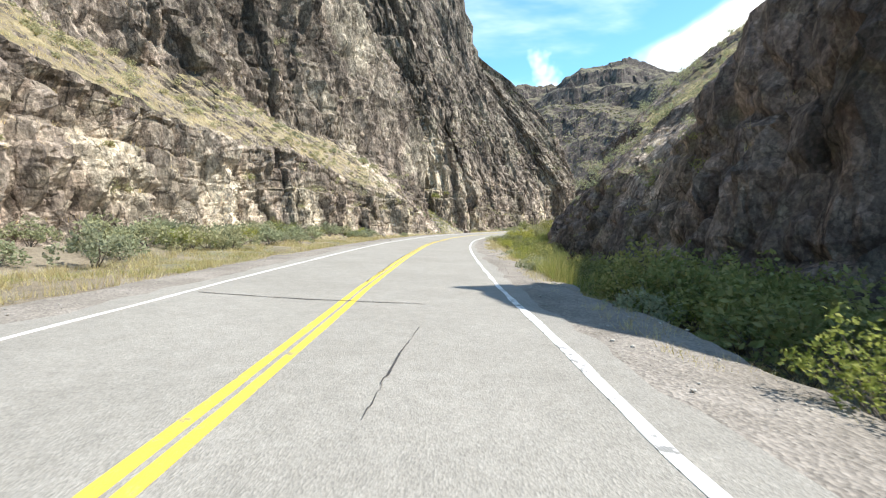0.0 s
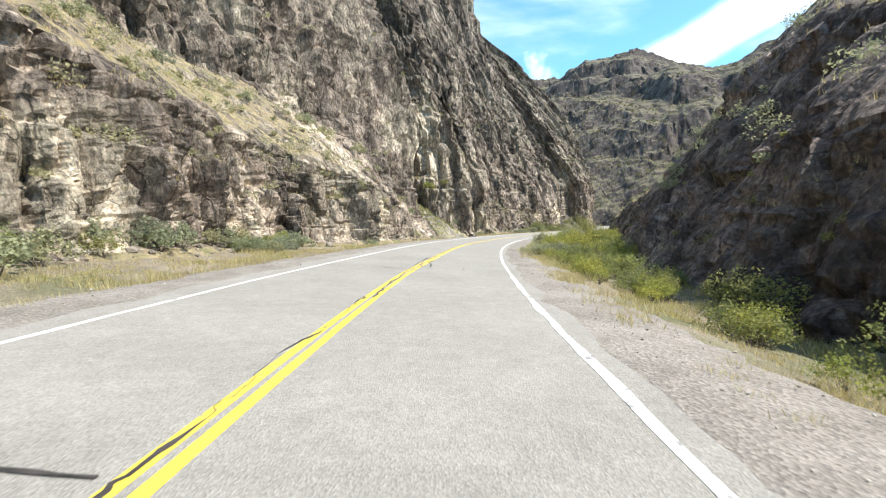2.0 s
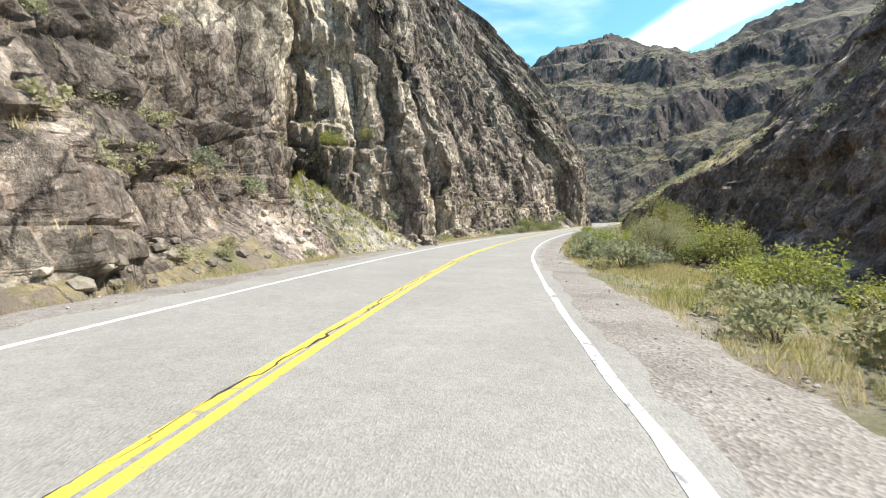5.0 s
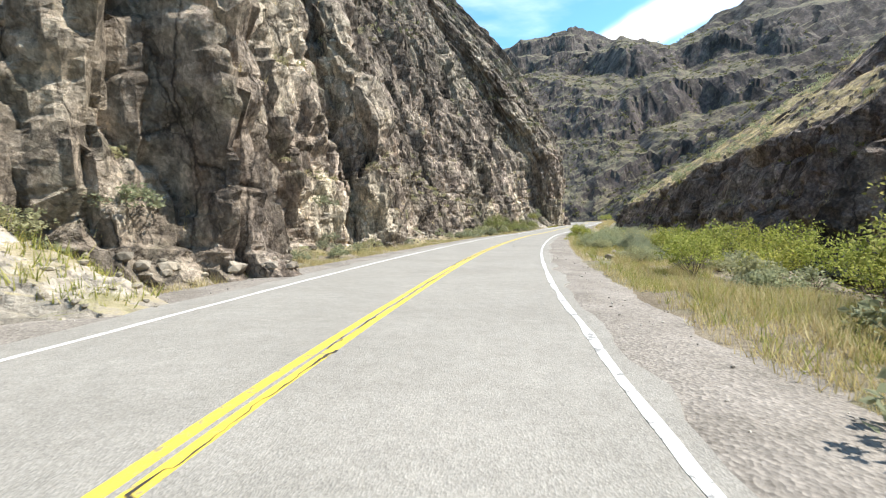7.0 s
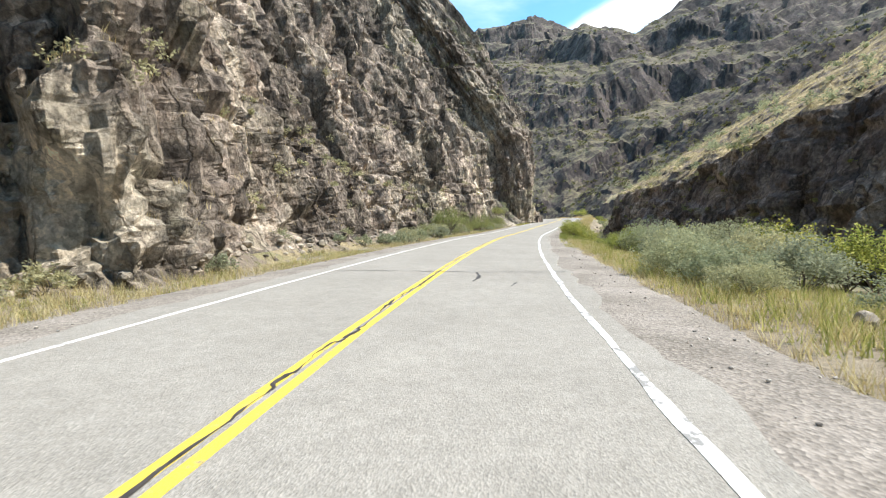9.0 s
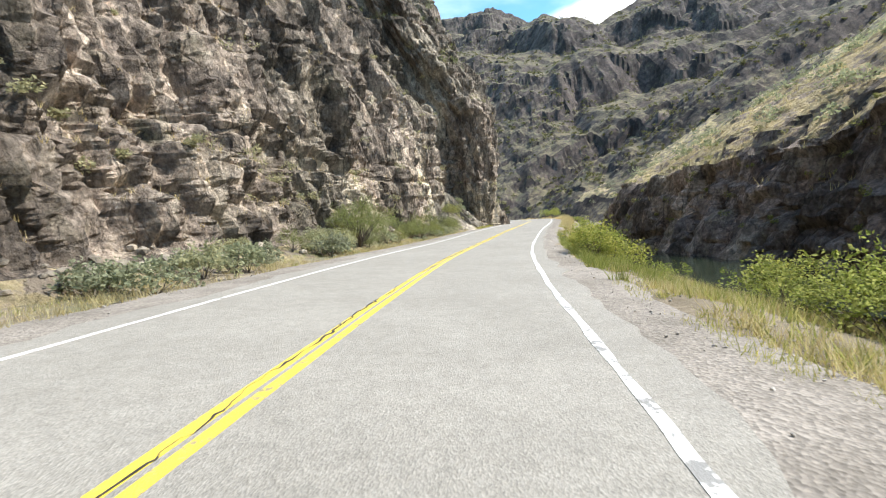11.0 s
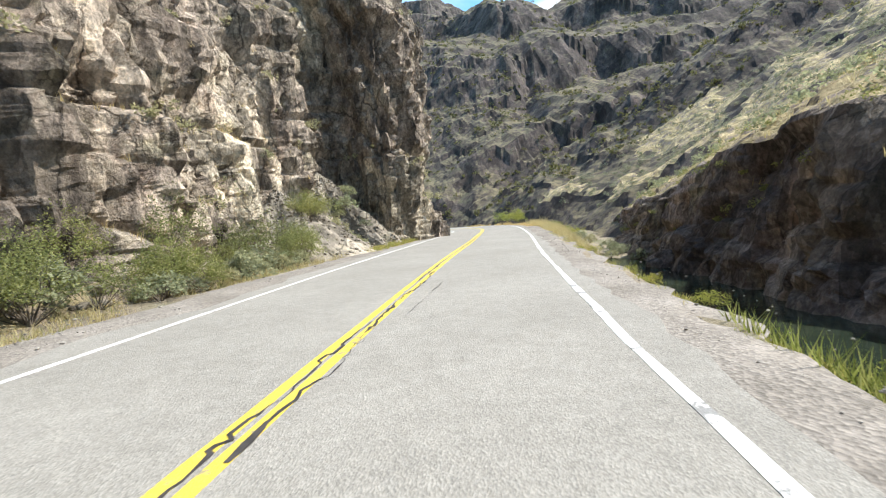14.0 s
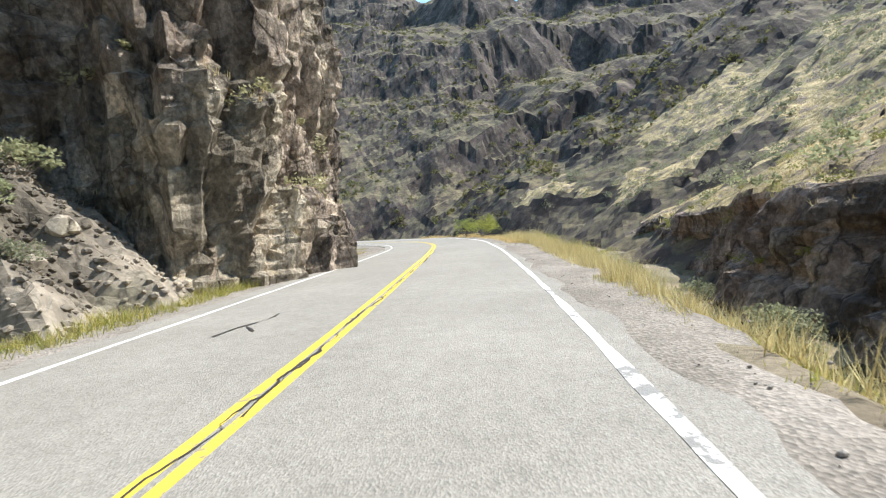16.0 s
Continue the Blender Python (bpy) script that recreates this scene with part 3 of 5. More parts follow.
# ---------------------------------------------------------------- cliffs
def loft(name, rows, heights, material, slope, label, category, step=0.3, seed=3, rough=1.0, vary=0.0):
    """A rock wall: rows of (foot x, foot y, direction in which it leans back, then pairs of set-back and height up the wall), broken into blocks."""
    t, r = spline_linear(rows, step)
    nz = (r.shape[1] - 3) // 2
    back, high = r[:, 3::2].copy(), r[:, 4::2].copy()
    if vary:      # the wall's top rises and dips
        bump = fractal(t / 11, t * 0, seed + 80, 4)
        high[:, 2] += vary * bump * high[:, 2]
        back[:, 2] += 2.2 * fractal(t / 7, t * 0, seed + 81, 4)
        high[:, 3] += 0.6 * vary * bump * high[:, 2]
    seg = np.sqrt(np.diff(back, axis=1) ** 2 + np.diff(high, axis=1) ** 2)
    cum = np.concatenate([np.zeros((len(t), 1)), np.cumsum(seg, 1)], 1)
    v = []
    for k, count in enumerate(heights):
        v.append(np.linspace(k, k + 1, count, endpoint=False))
    v = np.concatenate(v + [[nz - 1.0]])
    k = np.minimum(v.astype(int), nz - 2)
    f = v - k
    B = back[:, k] * (1 - f) + back[:, k + 1] * f
    H = high[:, k] * (1 - f) + high[:, k + 1] * f
    L = cum[:, k] * (1 - f) + cum[:, k + 1] * f
    steep = np.clip((np.diff(high, axis=1) / np.maximum(seg, 1e-6) - 0.55) / 0.3, 0.0, 1.0)
    W = steep[:, k]
    W = smoothed(W.T, 3).T
    ang = np.radians(r[:, 2])[:, None]
    S = np.repeat(t[:, None], len(v), 1)
    P, Q = S + 0.25 * L * 0, L
    wp, wq = P + 0.8 * fractal(P / 9, Q / 9, seed + 50, 4) + 0.04 * Q, Q + 1.3 * fractal(P / 12, Q / 12, seed + 60, 4)
    rise = np.clip(L / 12.0, 0, 1)
    d = 1.7 * facets(wp, wq, 13, 40, seed, 0.5) * rise + 2.0 * facets(wp, wq, 5.6, 22, seed + 5, 0.7) * (0.4 + 0.6 * rise)
    chippy = np.clip(0.85 + 2.0 * fractal(P / 7, Q / 7, seed + 70, 3), 0.3, 1.5)
    mid = 1.35 * blocks(wp, wq, 3.4, 9.5, seed + 10, 0.9, 0.35, 0.3) * (0.6 + 0.4 * rise) + 1.05 * facets(wp, wq, 2.5, 5.2, seed + 15, 1.0, 0.65)
    bent_p, bent_q = wp + 0.3 * fractal(P / 1.7, Q / 1.7, seed + 52, 3) + 0.1 * Q * fractal(P / 16, Q / 16, seed + 53, 2), wq + 0.4 * fractal(P / 1.9, Q / 1.9, seed + 62, 3)
    small = mid + 0.42 * blocks(bent_p, bent_q, 1.5, 3.6, seed + 20, 0.9, 0.5, 0.14) + 0.38 * facets(bent_p, bent_q, 1.1, 1.9, seed + 22, 1.0, 0.35)
    small = small + chippy * (0.2 * facets(bent_p, bent_q, 0.7, 0.95, seed + 27, 1.0, 0.2) + 0.12 * facets(bent_p, bent_q, 0.4, 0.5, seed + 30, 0.9, 0.1))
    d = d + 1.1 * fractal(P / 14, Q / 30, seed + 40, 3) * rise
    d = rough * d * W + (1 - W) * (0.45 * fractal(P / 2.3, Q / 2.3, seed + 44, 4) + 0.16 * facets(P, Q, 0.8, 0.8, seed + 47))
    # bedding planes, where the wall steps back a little
    bed = L / 6.8 + 0.9 * fractal(P / 22, Q / 22, seed + 45, 3)
    d = d + rough * W * 0.35 * ((bed % 1.0) - 0.5)
    fade = np.clip(L / 1.2, 0, 1)
    B2 = B - d * fade * np.where(W > 0.3, 1.0, 0.5)
    H2 = H + d * fade * (1 - W) * 0.7
    # overhangs stay shallow
    held = B2.copy()
    for j in range(B2.shape[1] - 2, -1, -1):
        drop = np.maximum(H2[:, j + 1] - H2[:, j], 0)
        held[:, j] = np.minimum(held[:, j], held[:, j + 1] + 0.18 * drop + 0.02)
    B2 = B2 + (held - B2) * W
    B2 = np.maximum(B2, np.minimum(B, 0) + 0.5 * np.maximum(B, 0) - 0.5) - rough * small * fade * W
    held = B2.copy()
    for j in range(B2.shape[1] - 2, -1, -1):
        drop = np.maximum(H2[:, j + 1] - H2[:, j], 0)
        held[:, j] = np.minimum(held[:, j], held[:, j + 1] + 0.6 * drop + 0.02)
    B2 = B2 + (held - B2) * W
    # relief stands out square to the wall, also round its corners
    tan = np.gradient(r[:, :2], axis=0)
    out = np.stack([tan[:, 1], -tan[:, 0]], 1) / np.linalg.norm(tan, axis=1)[:, None]
    back_dir = np.stack([np.cos(ang[:, 0]), np.sin(ang[:, 0])], 1)
    out = out * np.where((out * back_dir).sum(1) > 0, -1, 1)[:, None]
    out = smoothed(out, int(0.5 / step))
    out = 0.75 * out - 0.25 * back_dir
    e = B - B2
    x = r[:, 0][:, None] + back_dir[:, :1] * B + out[:, :1] * e
    y = r[:, 1][:, None] + back_dir[:, 1:] * B + out[:, 1:] * e
    pts = np.stack([x, y, H2], -1)
    ob = mesh_object(name, pts.reshape(-1, 3), grid_faces(len(t), len(v)), material, second=slope, where=(W[:-1, :-1] < 0.35).ravel())
    return tagged(ob, label, category, kind="structure"), pts, W


def spline_linear(rows, step):
    p = np.asarray(rows, float)
    s = np.concatenate([[0], np.cumsum(np.hypot(*np.diff(p[:, :2], axis=0).T))])
    t = np.arange(0, s[-1], step)
    r = np.stack([np.interp(t, s, p[:, c]) for c in range(p.shape[1])], 1)
    plan = smoothed(r[:, :2], int(1.2 / step))
    rest = smoothed(r[:, 2:], int(2.5 / step))
    return t, np.hstack([plan, rest])


def left_row(x, y, a, tw, th, h1, r1, h2, r2, r3, r4, top=115):
    mid = r3 + (r4 - r3) * (0.27 if r4 > 80 else 0.36)
    return (x, y, a, -tw, -0.6, 0.0, th, r1, h1, r2, h2, r3, 45, mid, 70, r4, top, r4 + 70, top + 6)


LEFT_ROWS = [left_row(*q) for q in (
    (-19, -16, 180, 4, 1.0, 10, 1.5, 17, 11, 24, 55), (-18, 0, 180, 4, 1.0, 10, 1.2, 17, 10.5, 22, 50), (-17.8, 22, 180, 3, 1.0, 9.5, 1, 16.5, 10.5, 22, 50),
    (-17.6, 36, 180, 3, 1.0, 9, 1, 16, 10, 20, 48), (-16.4, 44, 178, 3, 1.0, 8.5, 1, 16.3, 11, 21, 45), (-15.2, 46, 178, 2.5, 1.0, 8.5, 1, 16.3, 11, 21, 45), (-12.6, 48, 178, 2.5, 1.0, 8.3, 1, 16.3, 11, 21, 45),
    (-11.8, 58, 178, 2.5, 0.8, 8.0, 1, 17, 12, 21, 44), (-11, 66.5, 176, 2, 0.6, 7.2, 1, 16.5, 12.5, 20, 44), (-7.4, 71.5, 176, 2, 0.6, 6.5, 1, 15, 12, 19, 43), (-5, 76, 175, 2, 0.6, 5.6, 1.2, 15, 11.5, 18, 42),
    (-3.8, 81, 174, 2, 0.6, 5, 1.4, 13, 10.5, 17, 42), (-3.4, 86, 173, 2, 0.8, 4.4, 1.8, 11.5, 7.5, 16, 42), (-3.6, 92, 172, 3, 1.6, 4.2, 1.2, 10, 3.6, 15, 40),
    (-3.8, 97, 172, 3.6, 3.0, 5.5, 0.6, 12, 1.8, 14, 40), (-3.3, 101.4, 170, 3.6, 3.0, 9, 0.6, 22, 1.3, 14, 38), (-2.9, 104.2, 169, 3, 2.0, 9, 0.5, 21, 0.9, 14, 37), (-4.6, 105.6, 169, 2.5, 1.5, 9, 0.6, 20, 1.4, 13, 37),
    (-4.8, 109.6, 169, 2, 1.5, 9, 0.6, 18, 1.6, 12, 37), (-2.4, 110.6, 169, 2, 1.5, 9, 0.6, 17, 1.6, 11, 37), (1.8, 111.2, 168, 1.6, 1.0, 8, 0.5, 16, 1.5, 11, 38), (3.9, 112.7, 168, 1.3, 0.7, 8, 0.5, 16, 2.4, 12, 38),
    (6.1, 114.2, 167, 0.8, 0.4, 7, 0.4, 16, 3.4, 14, 38), (6.2, 116, 167, 0.8, 0.4, 7, 0.5, 16, 3.4, 14, 38), (4.2, 118.5, 167, 1.4, 0.8, 8, 0.7, 16, 2.6, 13, 38), (3.4, 124, 167, 2, 1.0, 8, 0.6, 16, 2.4, 12, 38),
    (3.9, 127, 167, 2, 1.0, 8, 0.7, 16, 2.4, 12, 38), (5.6, 130.4, 166, 2, 0.8, 8, 0.8, 16, 2.6, 12, 38), (7.2, 133.6, 165, 1.5, 0.6, 8, 0.6, 16, 2.6, 12, 38),
    (4.6, 134.4, 165, 2.5, 1.0, 8, 0.6, 16, 2.2, 11, 38), (4.8, 136.3, 165, 2.5, 1.0, 8, 0.6, 16, 2.2, 11, 38), (10.2, 136.8, 164, 1.0, 0.5, 8, 0.6, 16, 3.4, 14, 38),
    (10.8, 142, 163, 1.5, 0.6, 8, 1.3, 16, 4.2, 14, 38), (12.8, 147, 162, 2, 0.8, 8, 1.6, 16, 4.6, 15, 40), (18, 160, 160, 2.5, 1.0, 8, 1.5, 16, 4.5, 15, 40),
    (25, 175, 157, 3, 1.2, 8, 2, 16, 5, 16, 42), (33.6, 189, 155, 3, 1.0, 7, 2, 16, 5, 17, 42), (38.5, 198, 153, 3, 1.2, 7, 1.6, 16, 4, 16, 42),
    (40.8, 204, 152, 2, 1.0, 8, 1, 16, 2.6, 19, 66), (43.8, 210.3, 151, 1.5, 1.0, 9, 0.8, 16, 2, 19, 90), (46.4, 214.4, 150, 1, 0.8, 10, 0.5, 17, 1.2, 18, 90), (48.3, 216.2, 148, 0.8, 0.6, 9, 0.3, 17, 1.0, 18, 90),
    (51.6, 214.4, 148, 0.6, 0.5, 9, 0.2, 18, 0.7, 18, 90), (54.7, 216.3, 148, 0.6, 0.4, 9, 0.1, 19, 0.6, 18, 90), (56.9, 219.3, 150, 0.6, 0.4, 9, 0.1, 19, 0.6, 18, 90), (58.4, 225, 156, 0.6, 0.4, 9, 0.2, 20, 0.6, 17, 90),
    (61.4, 232.2, 165, 0.6, 0.4, 9, 0.3, 20, 0.8, 14, 90), (64.6, 239, 176, 0.6, 0.4, 9, 0.4, 20, 1, 12, 90), (65.4, 246, 184, 0.6, 0.4, 9, 0.6, 17, 2, 12, 90), (62, 257, 190, 1, 0.5, 9, 1, 17, 2, 12, 90),
    (54, 269, 200, 1, 0.5, 9, 1, 17, 2, 12, 90), (46, 277, 210, 1, 0.5, 9, 1, 17, 2, 9, 60))]


def right_row(x, y, a, zf, hw, rw, s1, s2, s3, s4, top=150):
    """Wall of hw metres, then slopes of s1, s2, s3 and s4 degrees."""
    t1, t2, t3, t4 = (math.tan(radians(s)) for s in (s1, s2, s3, s4))
    z1 = hw + 6 * t1
    z2 = z1 + 13 * t2
    z3 = z2 + 30 * t3
    return (x, y, a, -2.5, zf - 1.5, 0.0, zf, rw, hw, rw + 6, z1, rw + 19, z2, rw + 49, z3, rw + top, z3 + (top - 49) * t4, rw + top + 60, z3 + (top - 49) * t4 + 4)


RIGHT_ROWS = [right_row(*q) for q in (
    (9.5, -40, 0, -1.2, 7, 3, 38, 40, 36, 34), (10, 0, -3, -1.2, 7.5, 2.8, 38, 40, 36, 34), (10, 3.4, -3, -1.2, 7.8, 2.8, 38, 40, 36, 34), (10.2, 6, -3, -1.2, 11.5, 2.8, 38, 40, 36, 34), (10.2, 9.2, -3, -1.2, 15.2, 2.4, 30, 36, 36, 34), (10.2, 12.2, -3, -1.2, 15.2, 2.4, 30, 36, 36, 34), (10.2, 15.8, -4, -1.2, 10.6, 2.8, 38, 44, 36, 34), (10.3, 24, -4, -1.2, 9.4, 3.0, 36, 46, 34, 34),
    (10, 31, -5, -1.2, 6.6, 3.2, 42, 45, 32, 34), (9.8, 37, -5, -1.2, 5.6, 3.2, 43, 44, 28, 34), (10.6, 47, -6, -1.2, 4.8, 3.2, 42, 36, 16, 36),
    (12.2, 62, -8, -1.2, 5.6, 3.4, 50, 42, 28, 42, 112), (16.4, 78, -12, -1, 6.0, 3.6, 50, 46, 33, 47, 112), (24, 95, -16, -0.8, 7.4, 4.2, 48, 52, 40, 52, 112), (32.6, 118, -18, -0.8, 8.2, 5, 44, 52, 34, 54, 112), (36.0, 131, -20, -0.9, 7.8, 4.6, 40, 50, 34, 58, 112), (39.0, 143, -22, -1, 7.4, 4.4, 36, 40, 20, 58, 112), (41.2, 151, -23, -1, 6.4, 3.8, 33, 32, 8, 56, 112),
    (43.8, 163.2, -25, -1.2, 4.6, 2.6, 35, 33, 8, 52, 112), (49.0, 179.7, -28, -1.2, 4.4, 2.8, 32, 29, 16, 46, 120), (57.0, 193.0, -30, -1.1, 4.2, 2.8, 31, 28, 20, 40, 130), (66.5, 208.0, -31, -1.0, 3.0, 2.2, 31, 28, 24, 30),
    (75.2, 217, -33, -0.6, 2.6, 1.6, 29, 28, 24, 28, 120), (84, 228, -36, -0.2, 2.2, 2, 27, 27, 20, 27, 80), (93, 238, -42, 0, 2, 2, 22, 22, 22, 22, 60))]

RIDGES = [  # far mountains: ridge lines (x, y, z) and the steepness of their flanks
    ([(60, 560, 138), (80, 560, 154), (120, 552, 153), (156, 543, 172), (182, 534, 175), (202, 527, 171), (231, 515, 161), (262, 500, 150), (330, 460, 150)], 0.62),
    ([(118, 470, 80), (150, 455, 108), (172, 440, 124), (187, 433, 135), (201, 425, 128), (217, 417, 118), (236, 403, 132), (260, 385, 137), (300, 350, 138), (340, 280, 140)], 0.74),
    ([(98, 257, 2.5), (112, 249, 19), (140, 237, 41), (180, 217, 74), (240, 190, 120)], 0.64)]


def far_height(x, y):
    """Ridges whose flanks drop in tiers: ribbed rock walls between sloping benches."""
    z, crest = np.full(x.shape, 0.6), np.full(x.shape, 99.0)
    wx, wy = x + 14 * fractal(x / 70, y / 70, 201, 4), y + 14 * fractal(x / 70, y / 70, 211, 4)
    for pts, steep in RIDGES:
        p = np.asarray(pts, float)
        best, off = np.full(x.shape, -99.0), np.full(x.shape, 99.0)
        for a, b in zip(p[:-1], p[1:]):
            ab = b - a
            t = np.clip(((wx - a[0]) * ab[0] + (wy - a[1]) * ab[1]) / (ab[0] ** 2 + ab[1] ** 2), 0, 1)
            d = np.hypot(wx - a[0] - t * ab[0], wy - a[1] - t * ab[1])
            h = a[2] + t * ab[2] - steep * d
            off = np.where(h > best, d, off)
            best = np.maximum(best, h)
        crest = np.where(best > z, off, crest)
        z = np.maximum(z, best)
    up = np.clip(z / 30, 0, 1)
    gully = np.abs(fractal(x / 42, y / 42, 221, 5)) * 13
    ribs = 2.6 * facets(x, y, 11, 11, 241, 0.8) + 1.0 * facets(x, y, 4.5, 4.5, 243, 0.6)
    step = (z + 2.2 * ribs) / 41 + 0.8 * fractal(x / 110, y / 110, 231, 4)
    ledge = (np.floor(step) + np.clip((step % 1.0) * 2.6 - 1.0, 0, 1)) - step
    tier = np.clip(crest / 26, 0, 1)
    return z + up * (ledge * 12.0 * tier - gully + 5.0 + 0.5 * ribs)


def build_far():
    xs, ys = np.concatenate([np.arange(70, 150, 0.9), np.arange(150, 230, 1.4), np.arange(230, 420, 4.0)]), np.concatenate([np.arange(190, 290, 0.9), np.arange(290, 470, 1.4), np.arange(470, 640, 3.0)])
    gx, gy = np.meshgrid(xs, ys)
    z = far_height(gx, gy)
    idx, u = road_coords(gx, gy)
    u = u.reshape(gx.shape)
    limit = -1.8 + np.maximum(0, u - 10) * 0.74 + 3.4 * fractal(gx / 12, gy / 12, 251, 5) + 0.6 * facets(gx, gy, 5.5, 5.5, 253) + 0.3 * facets(gx, gy, 2.3, 2.3, 255)
    limit = limit + 0.5 * np.maximum(0, limit - 45)
    flank = 0.4 + (u - 13) * 0.6 + 2.4 * fractal(gx / 9, gy / 9, 257, 5) + 0.5 * facets(gx, gy, 3.4, 3.4, 259)
    limit = limit + (flank - limit) * np.clip((256 - gy - 0.1 * (gx - 98)) / 14, 0, 1)
    z = np.where(u > 0, np.minimum(z, limit), np.where(gy > 300, z * np.clip((gy - 300) / 40, 0, 1), -1.5))
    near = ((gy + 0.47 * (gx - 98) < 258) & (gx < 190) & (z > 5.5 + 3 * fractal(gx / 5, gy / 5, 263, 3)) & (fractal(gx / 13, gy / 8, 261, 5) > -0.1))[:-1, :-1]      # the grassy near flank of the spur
    ob = mesh_object("mountain", np.stack([gx, gy, z], -1).reshape(-1, 3), grid_faces(len(ys), len(xs)), ROCK_FAR_SHADED, second=SLOPE_RIGHT, where=near.ravel())
    global FAR_PTS
    FAR_PTS = np.stack([gx, gy, z], -1)
    tagged(ob, "rocky brown canyon mountains with grassy ledges closing the valley, their shade put into the colour", "mountain", kind="structure")


def build_water():
    s = np.arange(s_of_y(-40), s_of_y(236), 1.0)
    ys = np.interp(s, ROAD_S, ROAD[:, 1])
    z = np.interp(ys, [-40, 60, 110, 160, 240], [-1.5, -1.45, -1.25, -0.95, -0.6])
    a, b = on_road(s, np.interp(ys, [-40, 40, 80, 110, 140, 165, 178, 240], [7, 7.5, 12, 16, 15, 8, 7.2, 7.4])), on_road(s, np.interp(ys, [-40, 40, 80, 110, 140, 165, 240], [14, 15, 19, 22, 22, 18, 18]))
    a[:, 2], b[:, 2] = z, z
    ob = mesh_object("water", np.stack([a, b], 1).reshape(-1, 3), grid_faces(len(s), 2), WATER, smooth=True)
    tagged(ob, "dark slow river at the foot of the rock wall", "river", kind="structure")


def heap(name, x, y, top, low, reach, turn, spread, material, label, seed, lean=1.15):
    """A fan of loose stones: a part of a cone from its tip (x, y, top) down to its edge, reach metres away, opening towards turn (degrees) by spread to both sides."""
    a, k = np.meshgrid(np.radians(np.linspace(turn - spread, turn + spread, 90)), np.linspace(0, 1.06, 60), indexing="ij")
    edge = reach * (1 + 0.35 * fractal(a * 3, a * 0, seed, 3))
    gx, gy = x + np.cos(a) * k * edge, y + np.sin(a) * k * edge
    z = low + (top - low) * np.maximum(0, 1 - k) ** lean - 0.5 * np.maximum(0, k - 0.97) * 10
    z = z + np.clip(k * 6, 0, 1) * np.clip((1.03 - k) * 6, 0, 1) * (0.7 * fractal(gx / 1.9, gy / 1.9, seed + 3, 4) + 0.14 * facets(gx, gy, 0.4, 0.4, seed + 7))
    ob = mesh_object(name, np.stack([gx, gy, z], -1).reshape(-1, 3), grid_faces(90, 60), material)
    tagged(ob, label, "scree", kind="structure")
    return np.stack([gx, gy, z], -1)


build_ground()
road = build_road()
cliff_left, LEFT_PTS, LEFT_W = loft("cliff_left", LEFT_ROWS, (7, 48, 30, 66, 26, 14, 2), ROCK_LEFT, SLOPE_LEFT, "high sunlit wall of broken brown and pale basalt with grassy ledges", "cliff", 0.26, 3)
cliff_right, RIGHT_PTS, RIGHT_W = loft("cliff_right", RIGHT_ROWS, (6, 28, 20, 30, 40, 30, 4), ROCK_RIGHT, SLOPE_RIGHT, "shaded rock wall with its shade deepened in the colour, below a dry grassy canyon slope", "cliff", 0.36, 103, 0.72, 0.25)
build_far()
build_water()
SCREE = heap("scree_fan", 46.0, 214.6, 6.4, 0.7, 5.7, -62, 88, ROCK_TALUS, "pale fan of broken stones spilling from a gully to the road", 501)
APRON = heap("scree_fan", 42.6, 208.2, 4.6, 0.6, 5.4, -35, 95, ROCK_TALUS, "low apron of broken stones along the foot of the cliff", 521)
MOUND = heap("talus_mound", -3.6, 108.2, 5.6, -0.2, 7.4, -18, 105, ROCK_FAN, "grassy mound of rubble at the foot of the cliff", 511)


# ---------------------------------------------------------------- plants
RNG = np.random.default_rng(7)


def leaf_cloud(centres, radii, per, size, rng, flat=0.5, long=1.8):
    """Many small leaves, each a thin folded blade of two triangles, in clumps round the given centres."""
    c = np.repeat(centres, per, 0)
    r = np.repeat(radii, per)
    d = rng.normal(size=(len(c), 3))
    d /= np.linalg.norm(d, axis=1)[:, None]
    pos = c + d * (r * rng.uniform(0.35, 1.0, len(c)) ** 0.6)[:, None] * [1, 1, 0.85]
    a = rng.normal(size=(len(c), 3)) * [1, 1, flat] + d * 0.7 + [0, 0, 0.35]
    a /= np.linalg.norm(a, axis=1)[:, None]
    b = np.cross(a, rng.normal(size=(len(c), 3)))
    b /= np.linalg.norm(b, axis=1)[:, None]
    n = np.cross(a, b)
    s = size * rng.uniform(0.6, 1.3, len(c))[:, None]
    v = np.stack([pos - a * s * long * 0.5, pos + b * s * 0.5 + n * s * 0.12, pos + a * s * long * 0.5, pos - b * s * 0.5 + n * s * 0.12], 1)
    return v.reshape(-1, 3), np.arange(len(v) * 4).reshape(-1, 4)


def stems(tips, base_r, rng, sag=0.15, sides=4):
    """Bent tapering branches that fork from one root to each tip."""
    ring = lambda p, r: [p + r * np.array([math.cos(2 * math.pi * q / sides), math.sin(2 * math.pi * q / sides), 0]) for q in range(sides)]
    vs, fs = ring(np.array([0, 0, -0.06]), base_r * 1.6), []
    for tip in tips:
        bend = tip * 0.45 + rng.normal(size=3) * sag * np.linalg.norm(tip) * [1, 1, 0.3]
        last = 0
        for t in (0.35, 0.7, 1.0):
            n0 = len(vs)
            vs += ring(2 * t * (1 - t) * bend + t * t * tip, base_r * (1 - 0.8 * t))
            fs += [(last + q, last + (q + 1) % sides, n0 + (q + 1) % sides, n0 + q) for q in range(sides)]
            last = n0
    return np.array(vs), np.array(fs)


